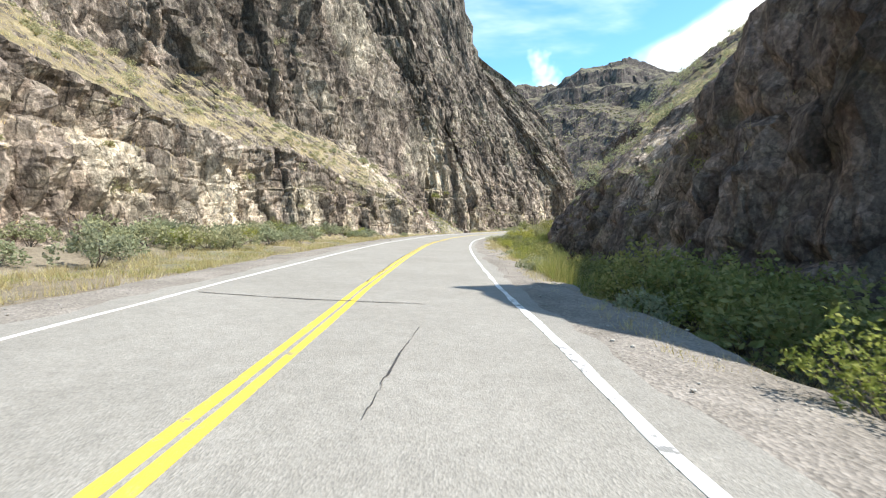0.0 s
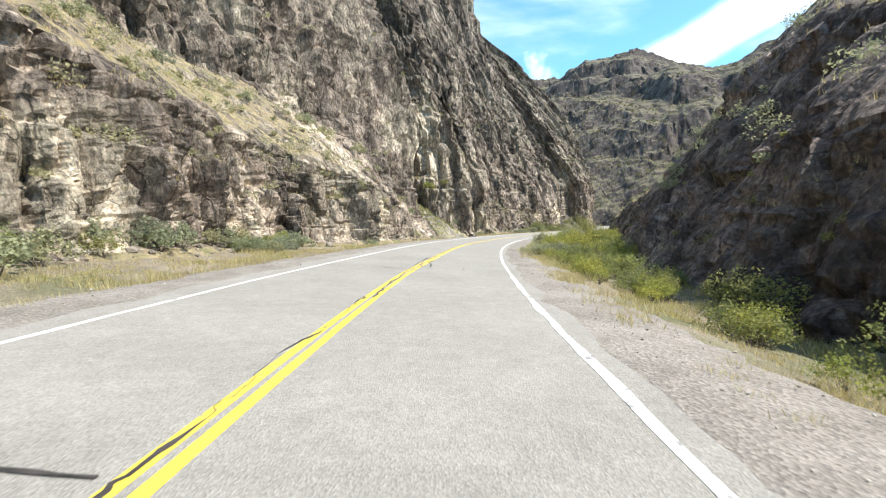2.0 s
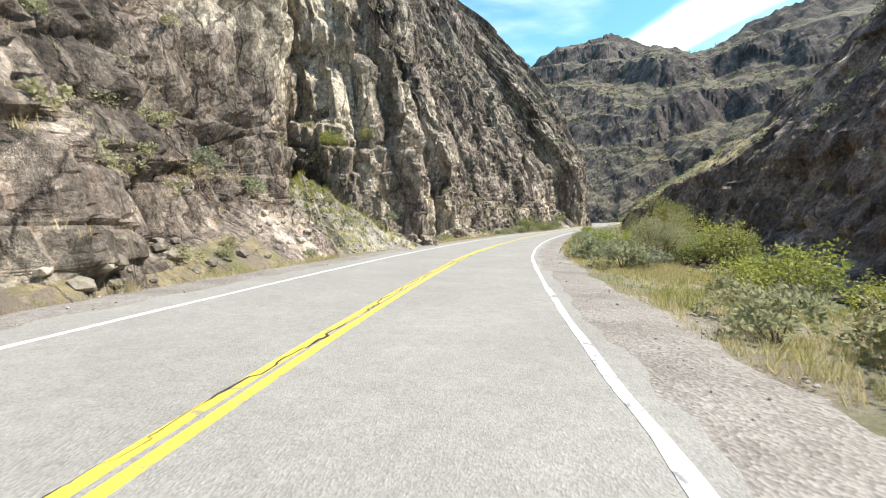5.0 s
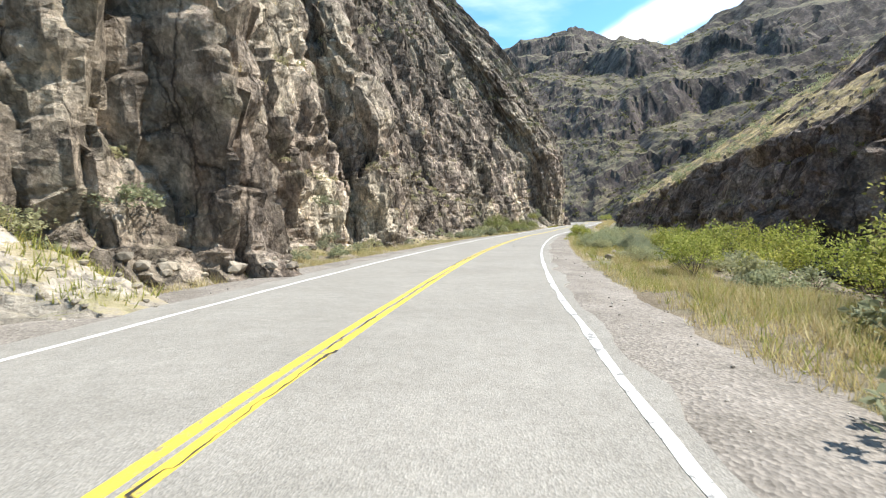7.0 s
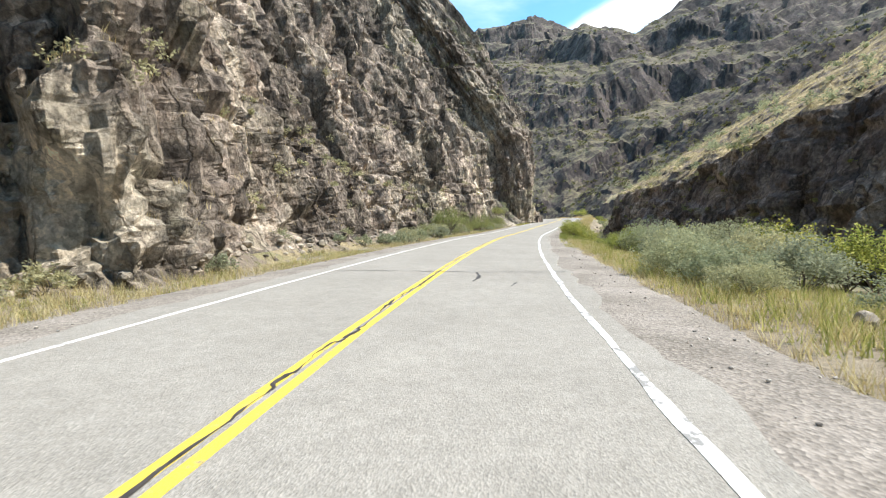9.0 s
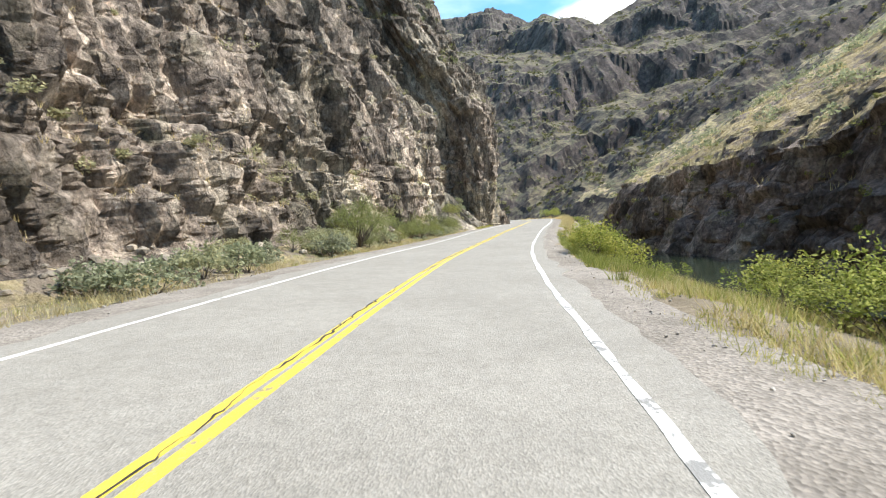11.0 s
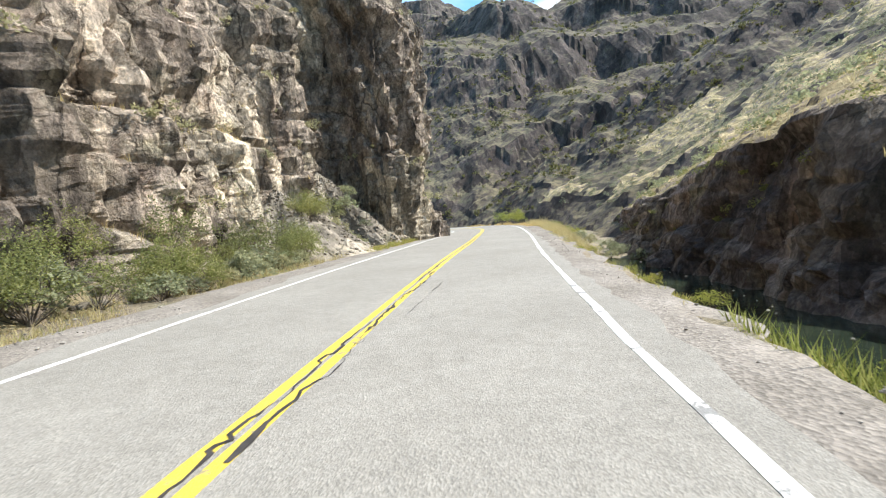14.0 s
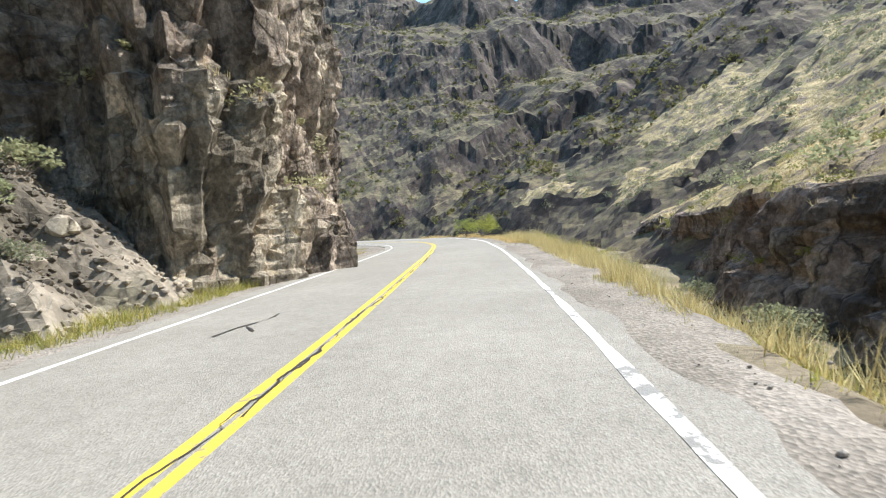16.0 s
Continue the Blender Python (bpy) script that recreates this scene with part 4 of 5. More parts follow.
def make_bush(name, width, height, clumps, per, leaf, leaf_mat, rng, label, group, upright=0.0, category="bush", trunk=0.02, low=0.15, twigs=14):
    """A shrub: branching stems and a ragged crown of leaf clumps, with its base at the origin."""
    ang, rad = rng.uniform(0, 2 * math.pi, clumps), np.sqrt(rng.uniform(0.02, 1, clumps))
    shape = 1 + 0.28 * np.sin(ang * 2 + rng.uniform(0, 6)) + 0.16 * np.sin(ang * 3 + rng.uniform(0, 6))
    x, y = 0.5 * width * rad * shape * np.cos(ang), 0.5 * width * rad * shape * np.sin(ang)
    top = height * np.sqrt(np.clip(1.02 - (0.86 - 0.3 * upright) * rad ** 2, 0.05, 1)) * rng.uniform(0.72, 1.08, clumps)
    z = low * height + (top - low * height) * rng.uniform(0.1, 1, clumps) ** 0.55
    centres = np.stack([x, y, z], 1)
    radii = rng.uniform(0.1, 0.2, clumps) * (width + height) / 2
    thing = new(name)
    tagged(thing, label, category, group)
    tips = centres[rng.choice(clumps, min(twigs, clumps), replace=False)]
    v, f = stems(tips, trunk, rng)
    mesh_object("stem", v, f, BARK, thing, "grey woody stems")
    v, f = leaf_cloud(centres, radii, per, leaf, rng)
    mesh_object("foliage", v, f, leaf_mat, thing)
    return thing


FOOT = np.vstack([SCREE.reshape(-1, 3), APRON.reshape(-1, 3), MOUND.reshape(-1, 3), LEFT_PTS[::2, :9].reshape(-1, 3), RIGHT_PTS[::2, :7].reshape(-1, 3)])


def rest_on_ground(x, y, sink=0.03):
    """Height of the ground, or of the talus that covers it."""
    z, _, _ = ground_height(np.array([x]), np.array([y]))
    z = float(z[0])
    near = FOOT[(np.abs(FOOT[:, 0] - x) < 0.4) & (np.abs(FOOT[:, 1] - y) < 0.4)]
    if len(near):
        z = max(z, float(np.median(near[:, 2])))
    return z - sink


KINDS = {
    "sagebrush": [make_bush("sagebrush", 1.5, 0.95, 44, 15, 0.07, SAGE, RNG, "grey-green sagebrush on dry ground beside the road", "roadside sagebrush", twigs=9) for _ in range(3)],
    "big_sage": [make_bush("tall_sagebrush", 2.7, 1.9, 95, 60, 0.055, SILVER, RNG, "tall silvery grey-green sagebrush on the river bank", "tall sagebrush", 0.4, trunk=0.03, twigs=22) for _ in range(2)],
    "willow": [make_bush("willow_bush", 2.3, 2.0, 58, 20, 0.064, WILLOW, RNG, "bright yellow-green leafy willow bush near the river", "riverside willows", 0.7) for _ in range(3)],
    "shrub": [make_bush("dark_shrub", 2.4, 1.9, 54, 15, 0.085, DARK_LEAF, RNG, "dense dark green shrub at the foot of the canyon wall", "dark shrubs", 0.5) for _ in range(3)],
    "verge_shrub": [make_bush("verge_shrub", 2.4, 1.9, 60, 50, 0.04, DARK_LEAF, RNG, "fine-leaved olive green shrub between the road and the cliff", "verge shrubs", 0.5, twigs=20) for _ in range(2)],
    "tree": [make_bush("small_tree", 4.2, 4.6, 130, 85, 0.055, DARK_LEAF, RNG, "small grey-green tree with a ragged open crown", "small trees", 0.8, "tree", 0.07, 0.3, 26) for _ in range(2)],
    "olive": [make_bush("olive_tree", 3.8, 3.9, 120, 85, 0.055, SAGE, RNG, "silvery grey-green tree with a wide open crown beside the river", "silvery trees", 0.8, "tree", 0.06, 0.22, 24)]}
USED = {k: 0 for k in KINDS}


def plant(kind, x, y, size=1.0, turn=None, tall=1.0):
    first = KINDS[kind][USED[kind] % len(KINDS[kind])]
    turn = RNG.uniform(0, 360) if turn is None else turn
    m = pose(x, y, rest_on_ground(x, y), RNG.uniform(-4, 4), RNG.uniform(-4, 4), turn)
    if USED[kind] < len(KINDS[kind]):
        first.matrix_basis, ob = m, first
    else:
        ob = copy_thing(first, m)
    ob.scale = (size, size, size * tall)
    USED[kind] += 1
    return ob


def plant_at(kind, y, u, size=1.0, tall=1.0):
    """By the road's y and the distance to the right of its centre line."""
    p = on_road(s_of_y(y), u)
    plant(kind, float(p[0]), float(p[1]), size, None, tall)


def scatter(kind, count, y0, y1, u0, u1, size=(0.7, 1.3), tall=1.0):
    for _ in range(count):
        plant_at(kind, RNG.uniform(y0, y1), RNG.uniform(u0, u1), RNG.uniform(*size), tall * RNG.uniform(0.85, 1.15))


# left verge
scatter("sagebrush", 52, 8, 54, -14.5, -9.6, (0.8, 1.6), 1.1)
scatter("shrub", 12, 20, 52, -14, -10.5, (0.5, 0.8))
scatter("willow", 5, 16, 44, -12, -10, (0.4, 0.6))
scatter("sagebrush", 12, 54, 70, -11.6, -9.2, (0.7, 1.2))
scatter("willow", 4, 56, 64, -11, -9.6, (0.4, 0.6))
scatter("sagebrush", 8, 70, 100, -9, -6.8, (0.4, 0.8))
scatter("sagebrush", 16, 101, 111, -14, -7.4, (0.5, 1.1))
scatter("shrub", 3, 103, 110, -12, -8, (0.35, 0.55))
scatter("sagebrush", 5, 118, 127, -8.6, -7, (0.5, 0.9))
scatter("sagebrush", 12, 124, 165, -10, -7.8, (0.5, 1.0))
scatter("sagebrush", 16, 154, 180, -8.2, -6.4, (0.8, 1.4))
scatter("verge_shrub", 7, 164, 180, -8.6, -7.2, (0.5, 0.8))
scatter("verge_shrub", 12, 178, 189, -8.8, -7.0, (0.55, 1.0))
scatter("verge_shrub", 17, 187, 203, -8.8, -6.9, (0.65, 1.05))
scatter("sagebrush", 6, 176, 202, -7.2, -6.4, (0.5, 0.8))
for y, u, size in ((208, -8.8, 1.2), (210, -9.4, 1.0), (206.5, -8.0, 1.2)):
    plant_at("sagebrush", y, u, size)
scatter("sagebrush", 12, 184, 200, -8, -6.4, (0.8, 1.3))
plant("tree", 28.6, 178.2, 0.8, None, 0.9)
for x, y, size in ((46.4, 210.6, 0.8), (47.6, 209.6, 0.9), (45.8, 209.2, 1.0), (48.4, 211.6, 0.6), (46.9, 212.4, 0.7)):
    plant("sagebrush", x, y, size)
for x, y, size in ((-9.4, 60.6, 0.55), (-9.9, 62.6, 0.6), (-9.3, 65, 0.5), (-10.6, 58.8, 0.6)):
    plant("big_sage", x, y, size, None, 0.8)
plant_at("big_sage", 171.8, -7.7, 0.7)
plant_at("big_sage", 170, -8.2, 0.6)
plant_at("sagebrush", 38, -9.3, 1.0)


def cliff_plant(kind, y, z, size, tall=1.0):
    """Rooted in the sunlit cliff, at about this height on it."""
    near = LEFT_PTS[:, 3:145].reshape(-1, 3)
    p = near[np.argmin((near[:, 1] - y) ** 2 + (near[:, 2] - z) ** 2)]
    ob = plant(kind, float(p[0]), float(p[1]), size, None, tall)
    ob.location.z = float(p[2]) - 0.12


for kind, y, z, size in (("willow", 44.9, 5.4, 0.6), ("willow", 109.8, 7.4, 0.9), ("willow", 111.5, 8.4, 0.6), ("sagebrush", 121.6, 8.2, 1.0), ("sagebrush", 112, 2.2, 1.0), ("sagebrush", 109.5, 1.2, 1.1), ("sagebrush", 111, 3.2, 0.8), ("sagebrush", 106, 4.6, 0.9), ("sagebrush", 104.5, 3.4, 1.0), ("sagebrush", 135.6, 2.2, 0.7),
                         ("sagebrush", 130.5, 3.0, 1.1), ("sagebrush", 84, 9.5, 1.2), ("sagebrush", 80, 10.5, 1.1), ("sagebrush", 77, 11.2, 1.2), ("sagebrush", 72, 12, 1.0), ("sagebrush", 66, 13, 1.2), ("sagebrush", 88, 8, 1.0),
                         ("sagebrush", 92, 5.5, 1.1), ("sagebrush", 95, 4.4, 1.2), ("sagebrush", 98, 3.4, 1.2), ("sagebrush", 57, 12.5, 1.1), ("shrub", 213.5, 4.6, 0.42), ("sagebrush", 211, 6.6, 0.9)):
    cliff_plant(kind, y, z, size)

# right bank
scatter("shrub", 14, 8, 17, 7.4, 11, (0.75, 1.1))
scatter("shrub", 26, 17, 34, 7.4, 11, (0.45, 0.75))
scatter("shrub", 30, 34, 66, 8.2, 11.5, (0.4, 0.8))
scatter("willow", 8, 38, 54, 7.2, 9.5, (0.35, 0.6))
scatter("sagebrush", 7, 10, 40, 5.9, 7.2, (0.6, 1.0))
plant_at("willow", 4.8, 6.3, 0.62, 1.1)
plant("big_sage", 6.9, 65.6, 0.8, None, 0.62)
plant_at("willow", 73.8, 10.0, 1.35)
plant_at("willow", 57.9, 9.8, 0.75)
plant_at("willow", 63.6, 6.7, 0.42)
plant_at("willow", 62.2, 7.2, 0.5)
for y, u, size in ((77.8, 8.2, 1.0), (79.6, 9.2, 1.1), (86, 10, 1.0), (88.5, 9.4, 0.8), (117, 9.0, 1.0), (119.8, 9.7, 1.0), (122, 10.8, 0.9)):
    plant_at("willow", y, u, size)
scatter("shrub", 10, 4, 14, 7.4, 10.5, (0.7, 1.1))
scatter("willow", 9, 8, 45, 6.9, 9, (0.4, 0.7))
scatter("willow", 4, 54, 64, 7.4, 9.5, (0.5, 0.8))
scatter("willow", 10, 66, 98, 9, 15, (0.6, 1.1))
scatter("shrub", 12, 60, 100, 10.5, 15, (0.6, 1.0))
scatter("sagebrush", 22, 56, 112, 6.8, 11, (0.7, 1.5))
plant_at("tree", 108.5, 12.6, 0.95)
plant_at("shrub", 105, 12.5, 1.1)
scatter("sagebrush", 16, 104, 128, 9.8, 13.5, (0.7, 1.3))
for x, y, size, tall in ((25.7, 134.8, 0.8, 0.95), (25.6, 133.0, 0.75, 0.9), (29.6, 139.7, 1.0, 1.0), (28.2, 137.6, 0.85, 0.9), (34.6, 149.2, 1.15, 1.05), (31.8, 143.8, 1.0, 1.0), (32.6, 141.4, 1.15, 1.0), (36.4, 147.2, 1.1, 1.0),
                         (30.4, 136.4, 1.0, 1.0), (28.4, 133.2, 0.9, 1.0), (24.5, 130.9, 0.55, 0.8), (22.4, 121.9, 0.6, 0.8), (26.2, 128.4, 0.7, 0.8), (19.4, 103.2, 0.7, 0.8)):
    plant("big_sage", x, y, size, None, tall)
for x, y, size in ((33.6, 145.6, 1.2), (35.6, 151.8, 1.1), (31.6, 133.6, 1.2), (30.4, 130.4, 1.1), (34.4, 138.8, 1.3), (28.6, 126.4, 0.9)):
    plant("willow", x, y, size)
scatter("willow", 5, 105, 113, 13.5, 17, (1.1, 1.5))
scatter("shrub", 4, 103, 112, 13, 17, (1.1, 1.4))
plant_at("olive", 103.6, 11.2, 0.8)
scatter("willow", 34, 104, 156, 12, 18, (0.7, 1.35))
for y, u, size in ((146, 12, 0.85), (149, 14.5, 0.8)):
    plant_at("olive", y, u, size, 0.75)
scatter("willow", 14, 150, 171, 8, 12.5, (0.6, 1.0), 0.8)
scatter("willow", 12, 168, 186, 5.6, 6.7, (0.25, 0.45))
scatter("willow", 5, 186, 200, 5.6, 6.4, (0.15, 0.28))
scatter("willow", 12, 166.5, 172.5, 6.0, 7.8, (0.75, 1.05))
scatter("willow", 7, 172, 180, 5.7, 6.9, (0.3, 0.5))
scatter("willow", 4, 214, 236, 7.5, 9.5, (0.5, 0.8))
for x, y, size in ((78.4, 241.4, 1.3), (80.2, 243.6, 1.1), (79.4, 246.5, 1.2)):
    plant("willow", x, y, size)
scatter("sagebrush", 12, 205, 236, 7.6, 11, (0.6, 1.1))


def grass_strip(name, y0, y1, u0, u1, per_m2, height, material, label, rng, clump=0.7, width=0.007):
    """Bent blades in tufts along the verge; nobody could count them."""
    s0, s1 = s_of_y(y0), s_of_y(y1)
    n_t = int((s1 - s0) * abs(u1 - u0) * per_m2 / 9)
    s, u = rng.uniform(s0, s1, n_t), rng.uniform(u0, u1, n_t)
    keep = fractal(s / 2.6, u / 1.3, 301, 3) > (clump - 0.85)
    s, u = np.repeat(s[keep], 9), np.repeat(u[keep], 9)
    s, u = s + rng.normal(size=len(s)) * 0.07, u + rng.normal(size=len(s)) * 0.07
    p = on_road(s, u)
    z, _, _ = ground_height(p[:, 0], p[:, 1])
    p[:, 2] = z - 0.02
    h = height * rng.uniform(0.35, 1.25, len(p)) * (0.75 + 0.7 * fractal(s / 3.0, u / 2.0, 311, 2))
    w = rng.uniform(0, 2 * math.pi, len(p))
    side = np.stack([np.cos(w), np.sin(w), 0 * w], 1) * width * rng.uniform(0.6, 1.5, len(p))[:, None]
    tip = p + np.stack([rng.normal(size=len(p)) * h * 0.36, rng.normal(size=len(p)) * h * 0.36, h], 1)
    v = np.stack([p - side, p + side, tip], 1).reshape(-1, 3)
    ob = mesh_object(name, v, np.arange(len(v)).reshape(-1, 3), material)
    tagged(ob, label, "grass", kind="stuff")


grass_strip("dry_grass", 2, 236, -10.4, -5.7, 150, 0.36, STRAW, "dry straw-coloured grass along the road verge", RNG, 0.68)
grass_strip("green_grass", 5, 236, -9.2, -5.9, 110, 0.28, GRASS, "yellowing green grass along the road verge", RNG, 0.95)
grass_strip("bank_short_grass", 150, 212, 5.1, 6.6, 150, 0.2, GRASS, "short sparse green grass on the gravel bank", RNG, 0.7)
grass_strip("bank_weeds", 158, 186, 5.2, 6.9, 260, 0.55, WILLOW, "bright green weeds on the bank above the water", RNG, 0.68, 0.012)
grass_strip("bank_dry_grass", 2, 162, 5.7, 10.5, 150, 0.36, STRAW, "dry grass on the river bank beside the road", RNG, 0.66)
grass_strip("bank_green_grass", 12, 162, 6.2, 12, 110, 0.34, GRASS, "green and yellow grass on the river bank", RNG, 0.85)

grass_strip("tan_grass", 90, 130, 6.8, 12, 110, 0.45, STRAW, "tall tan dry grass in the riverside meadow", RNG, 0.6, 0.01)
grass_strip("meadow_grass", 84, 160, 6.0, 12, 50, 0.42, GRASS, "bright yellow-green meadow grass beside the river", RNG, 0.5, 0.012)
grass_strip("nose_grass", 202, 226, -7.2, -4.8, 330, 0.42, GRASS, "fresh green grass along the foot of the rock nose", RNG, 0.62)
grass_strip("verge_dry_grass", 6, 75, 5.0, 6.5, 150, 0.26, STRAW, "short dry grass at the edge of the gravel shoulder", RNG, 0.8)
grass_strip("bend_grass", 226, 262, 4.7, 7.8, 160, 0.42, STRAW, "dry straw-coloured grass round the outside of the bend", RNG, 0.7)
grass_strip("tall_bank_grass", 199, 234, 5.4, 7.0, 320, 0.78, STRAW, "tall dry seed-headed grass on the river bank", RNG, 0.7)
grass_strip("tall_reeds", 16, 34, 6.0, 7.6, 160, 0.85, GRASS, "tall green bunch grass beside the road shoulder", RNG, 0.95, 0.012)
grass_strip("bunch_grass", 17.5, 21.5, 5.9, 6.9, 420, 1.1, GRASS, "tall green bunch grass at the edge of the gravel", RNG, 0.75, 0.01)


def tufts_on(name, pts, pick, count, size, material, label, rng, blades=6):
    """Tufts standing on the flatter ground of a cliff."""
    dz = np.abs(np.gradient(pts[..., 2], axis=1))
    run = np.hypot(np.gradient(pts[..., 0], axis=1), np.gradient(pts[..., 1], axis=1))
    flat = np.argwhere((dz < 1.0 * run + 1e-6) & pick)
    if not len(flat):
        return
    got = flat[rng.choice(len(flat), min(count, len(flat)), replace=False)]
    base = np.repeat(pts[got[:, 0], got[:, 1]], blades, 0)
    sz = np.repeat(size * rng.uniform(0.5, 1.3, len(got)), blades)
    base = base + rng.normal(size=base.shape) * [0.28, 0.28, 0.0] * sz[:, None]
    w = rng.uniform(0, 2 * math.pi, len(base))
    side = np.stack([np.cos(w), np.sin(w), 0 * w], 1) * (0.055 * sz)[:, None]
    tip = base + np.stack([rng.normal(size=len(base)) * 0.35 * sz, rng.normal(size=len(base)) * 0.35 * sz, sz * rng.uniform(0.5, 1.1, len(base))], 1)
    base[:, 2] -= 0.08
    v = np.stack([base - side, base + side, tip], 1).reshape(-1, 3)
    ob = mesh_object(name, v, np.arange(len(v)).reshape(-1, 3), material)
    tagged(ob, label, "grass", kind="stuff")


tufts_on("ledge_grass", LEFT_PTS, LEFT_PTS[..., 2] > 1.5, 11000, 0.24, STRAW, "dry yellow grass on the ledges of the sunlit cliff", RNG)
tufts_on("mound_grass", MOUND, MOUND[..., 2] > 0.2, 2200, 0.3, GRASS, "dry grass on the rubble mound below the cliff", RNG)
tufts_on("slope_grass", RIGHT_PTS, RIGHT_PTS[..., 2] > 2.0, 12000, 0.3, STRAW, "dry yellow grass on the canyon slope across the river", RNG)


def brush_on(name, pts, pick, count, size, material, label, rng, per=34, leaf=0.11, steep=1.1):
    """Low round bushes rooted in the flatter places of a cliff, too many to count."""
    dz = np.abs(np.gradient(pts[..., 2], axis=1))
    run = np.hypot(np.gradient(pts[..., 0], axis=1), np.gradient(pts[..., 1], axis=1))
    flat = np.argwhere((dz < steep * run + 1e-6) & pick)
    got = flat[rng.choice(len(flat), min(count, len(flat)), replace=False)]
    size = size * rng.uniform(0.45, 1.3, len(got))
    c, r = [], []
    for k in range(4):
        c.append(pts[got[:, 0], got[:, 1]] + rng.normal(size=(len(got), 3)) * size[:, None] * [0.4, 0.4, 0.12] + np.stack([0 * size, 0 * size, size * 0.4], 1))
        r.append(size * rng.uniform(0.35, 0.55, len(got)))
    v, f = leaf_cloud(np.vstack(c), np.concatenate(r), per, leaf, rng)
    tagged(mesh_object(name, v, f, material), label, "brush", kind="stuff")


brush_on("ledge_brush", LEFT_PTS, (LEFT_PTS[..., 2] > 2.5) & (LEFT_PTS[..., 2] < 30), 650, 0.7, SAGE, "low grey-green brush on the ledges of the sunlit cliff", RNG, 24, 0.09)
brush_on("high_brush", LEFT_PTS, LEFT_PTS[..., 2] > 25, 380, 1.2, DARK_LEAF, "dark green brush high on the ledges of the cliff", RNG, 14)
brush_on("slope_brush", RIGHT_PTS, (RIGHT_PTS[..., 1] > 26) & (RIGHT_PTS[..., 2] > 3.5) & (RIGHT_PTS[..., 2] < 45), 700, 0.9, SAGE, "grey-green sagebrush dotted over the dry canyon slope", RNG, 22, 0.11)
low_wall = (RIGHT_PTS[..., 2] > 0.3) & (RIGHT_PTS[..., 2] < 6) & (RIGHT_PTS[..., 1] > 20) & (RIGHT_PTS[..., 1] < 226)
brush_on("wall_brush", RIGHT_PTS, low_wall, 240, 0.45, DARK_LEAF, "low green brush rooted in the cracks of the shaded rock wall", RNG, 26, 0.05, 9)
brush_on("hillside_brush", RIGHT_PTS, (RIGHT_PTS[..., 2] > 4) & (RIGHT_PTS[..., 2] < 40) & (RIGHT_PTS[..., 1] > 26) & (RIGHT_PTS[..., 1] < 110), 230, 1.4, SAGE, "large grey-green bushes on the canyon slope across the river", RNG, 50, 0.085)
brush_on("slope_brush", FAR_PTS, (FAR_PTS[..., 2] > 4) & (FAR_PTS[..., 2] < 60) & (FAR_PTS[..., 1] + 0.47 * (FAR_PTS[..., 0] - 98) < 256), 620, 0.9, SAGE, "grey-green sagebrush dotted over the grassy flank of the spur", RNG, 22, 0.11)
brush_on("far_brush", FAR_PTS, (FAR_PTS[..., 2] > 4) & (FAR_PTS[..., 2] < 120) & (FAR_PTS[..., 0] < 240) & (FAR_PTS[..., 1] + 0.47 * (FAR_PTS[..., 0] - 98) > 256), 1900, 1.3, FAR_LEAF, "dark brush dotted over the far canyon slopes", RNG, 6, 0.34)


# ---------------------------------------------------------------- sealed cracks in the asphalt
def crack(points, width, seed, wander=0.03, step=0.09, lift=0.011):
    """A wandering strip of black sealant through points (the road's y, metres right of the centre line)."""
    p = np.array([(s_of_y(y), u) for y, u in points])
    n = np.concatenate([[0], np.cumsum(np.hypot(*np.diff(p, axis=0).T))])
    t = np.arange(0, n[-1], step)
    s, u = np.interp(t, n, p[:, 0]), np.interp(t, n, p[:, 1])
    jag = lambda k: wander * (1.6 * fractal(t / 2.3, t * 0, seed + k, 2) + 1.2 * facets(t, t * 0, 0.35, 1, seed + k + 3, 0.3))
    s, u = s + jag(0), u + jag(9)
    ds, du = np.gradient(s), np.gradient(u)
    k = np.hypot(ds, du) + 1e-9
    w = 1.05 * width * np.clip(0.55 + 1.3 * fractal(t / 0.7, t * 0, seed + 17, 3), 0.12, 1.2) / 2
    a, b = on_road(s - du / k * w, u + ds / k * w, lift), on_road(s + du / k * w, u - ds / k * w, lift)
    return mesh_object("crack", np.stack([a, b], 1).reshape(-1, 3), grid_faces(len(t), 2), TAR, road, "sealed black crack")


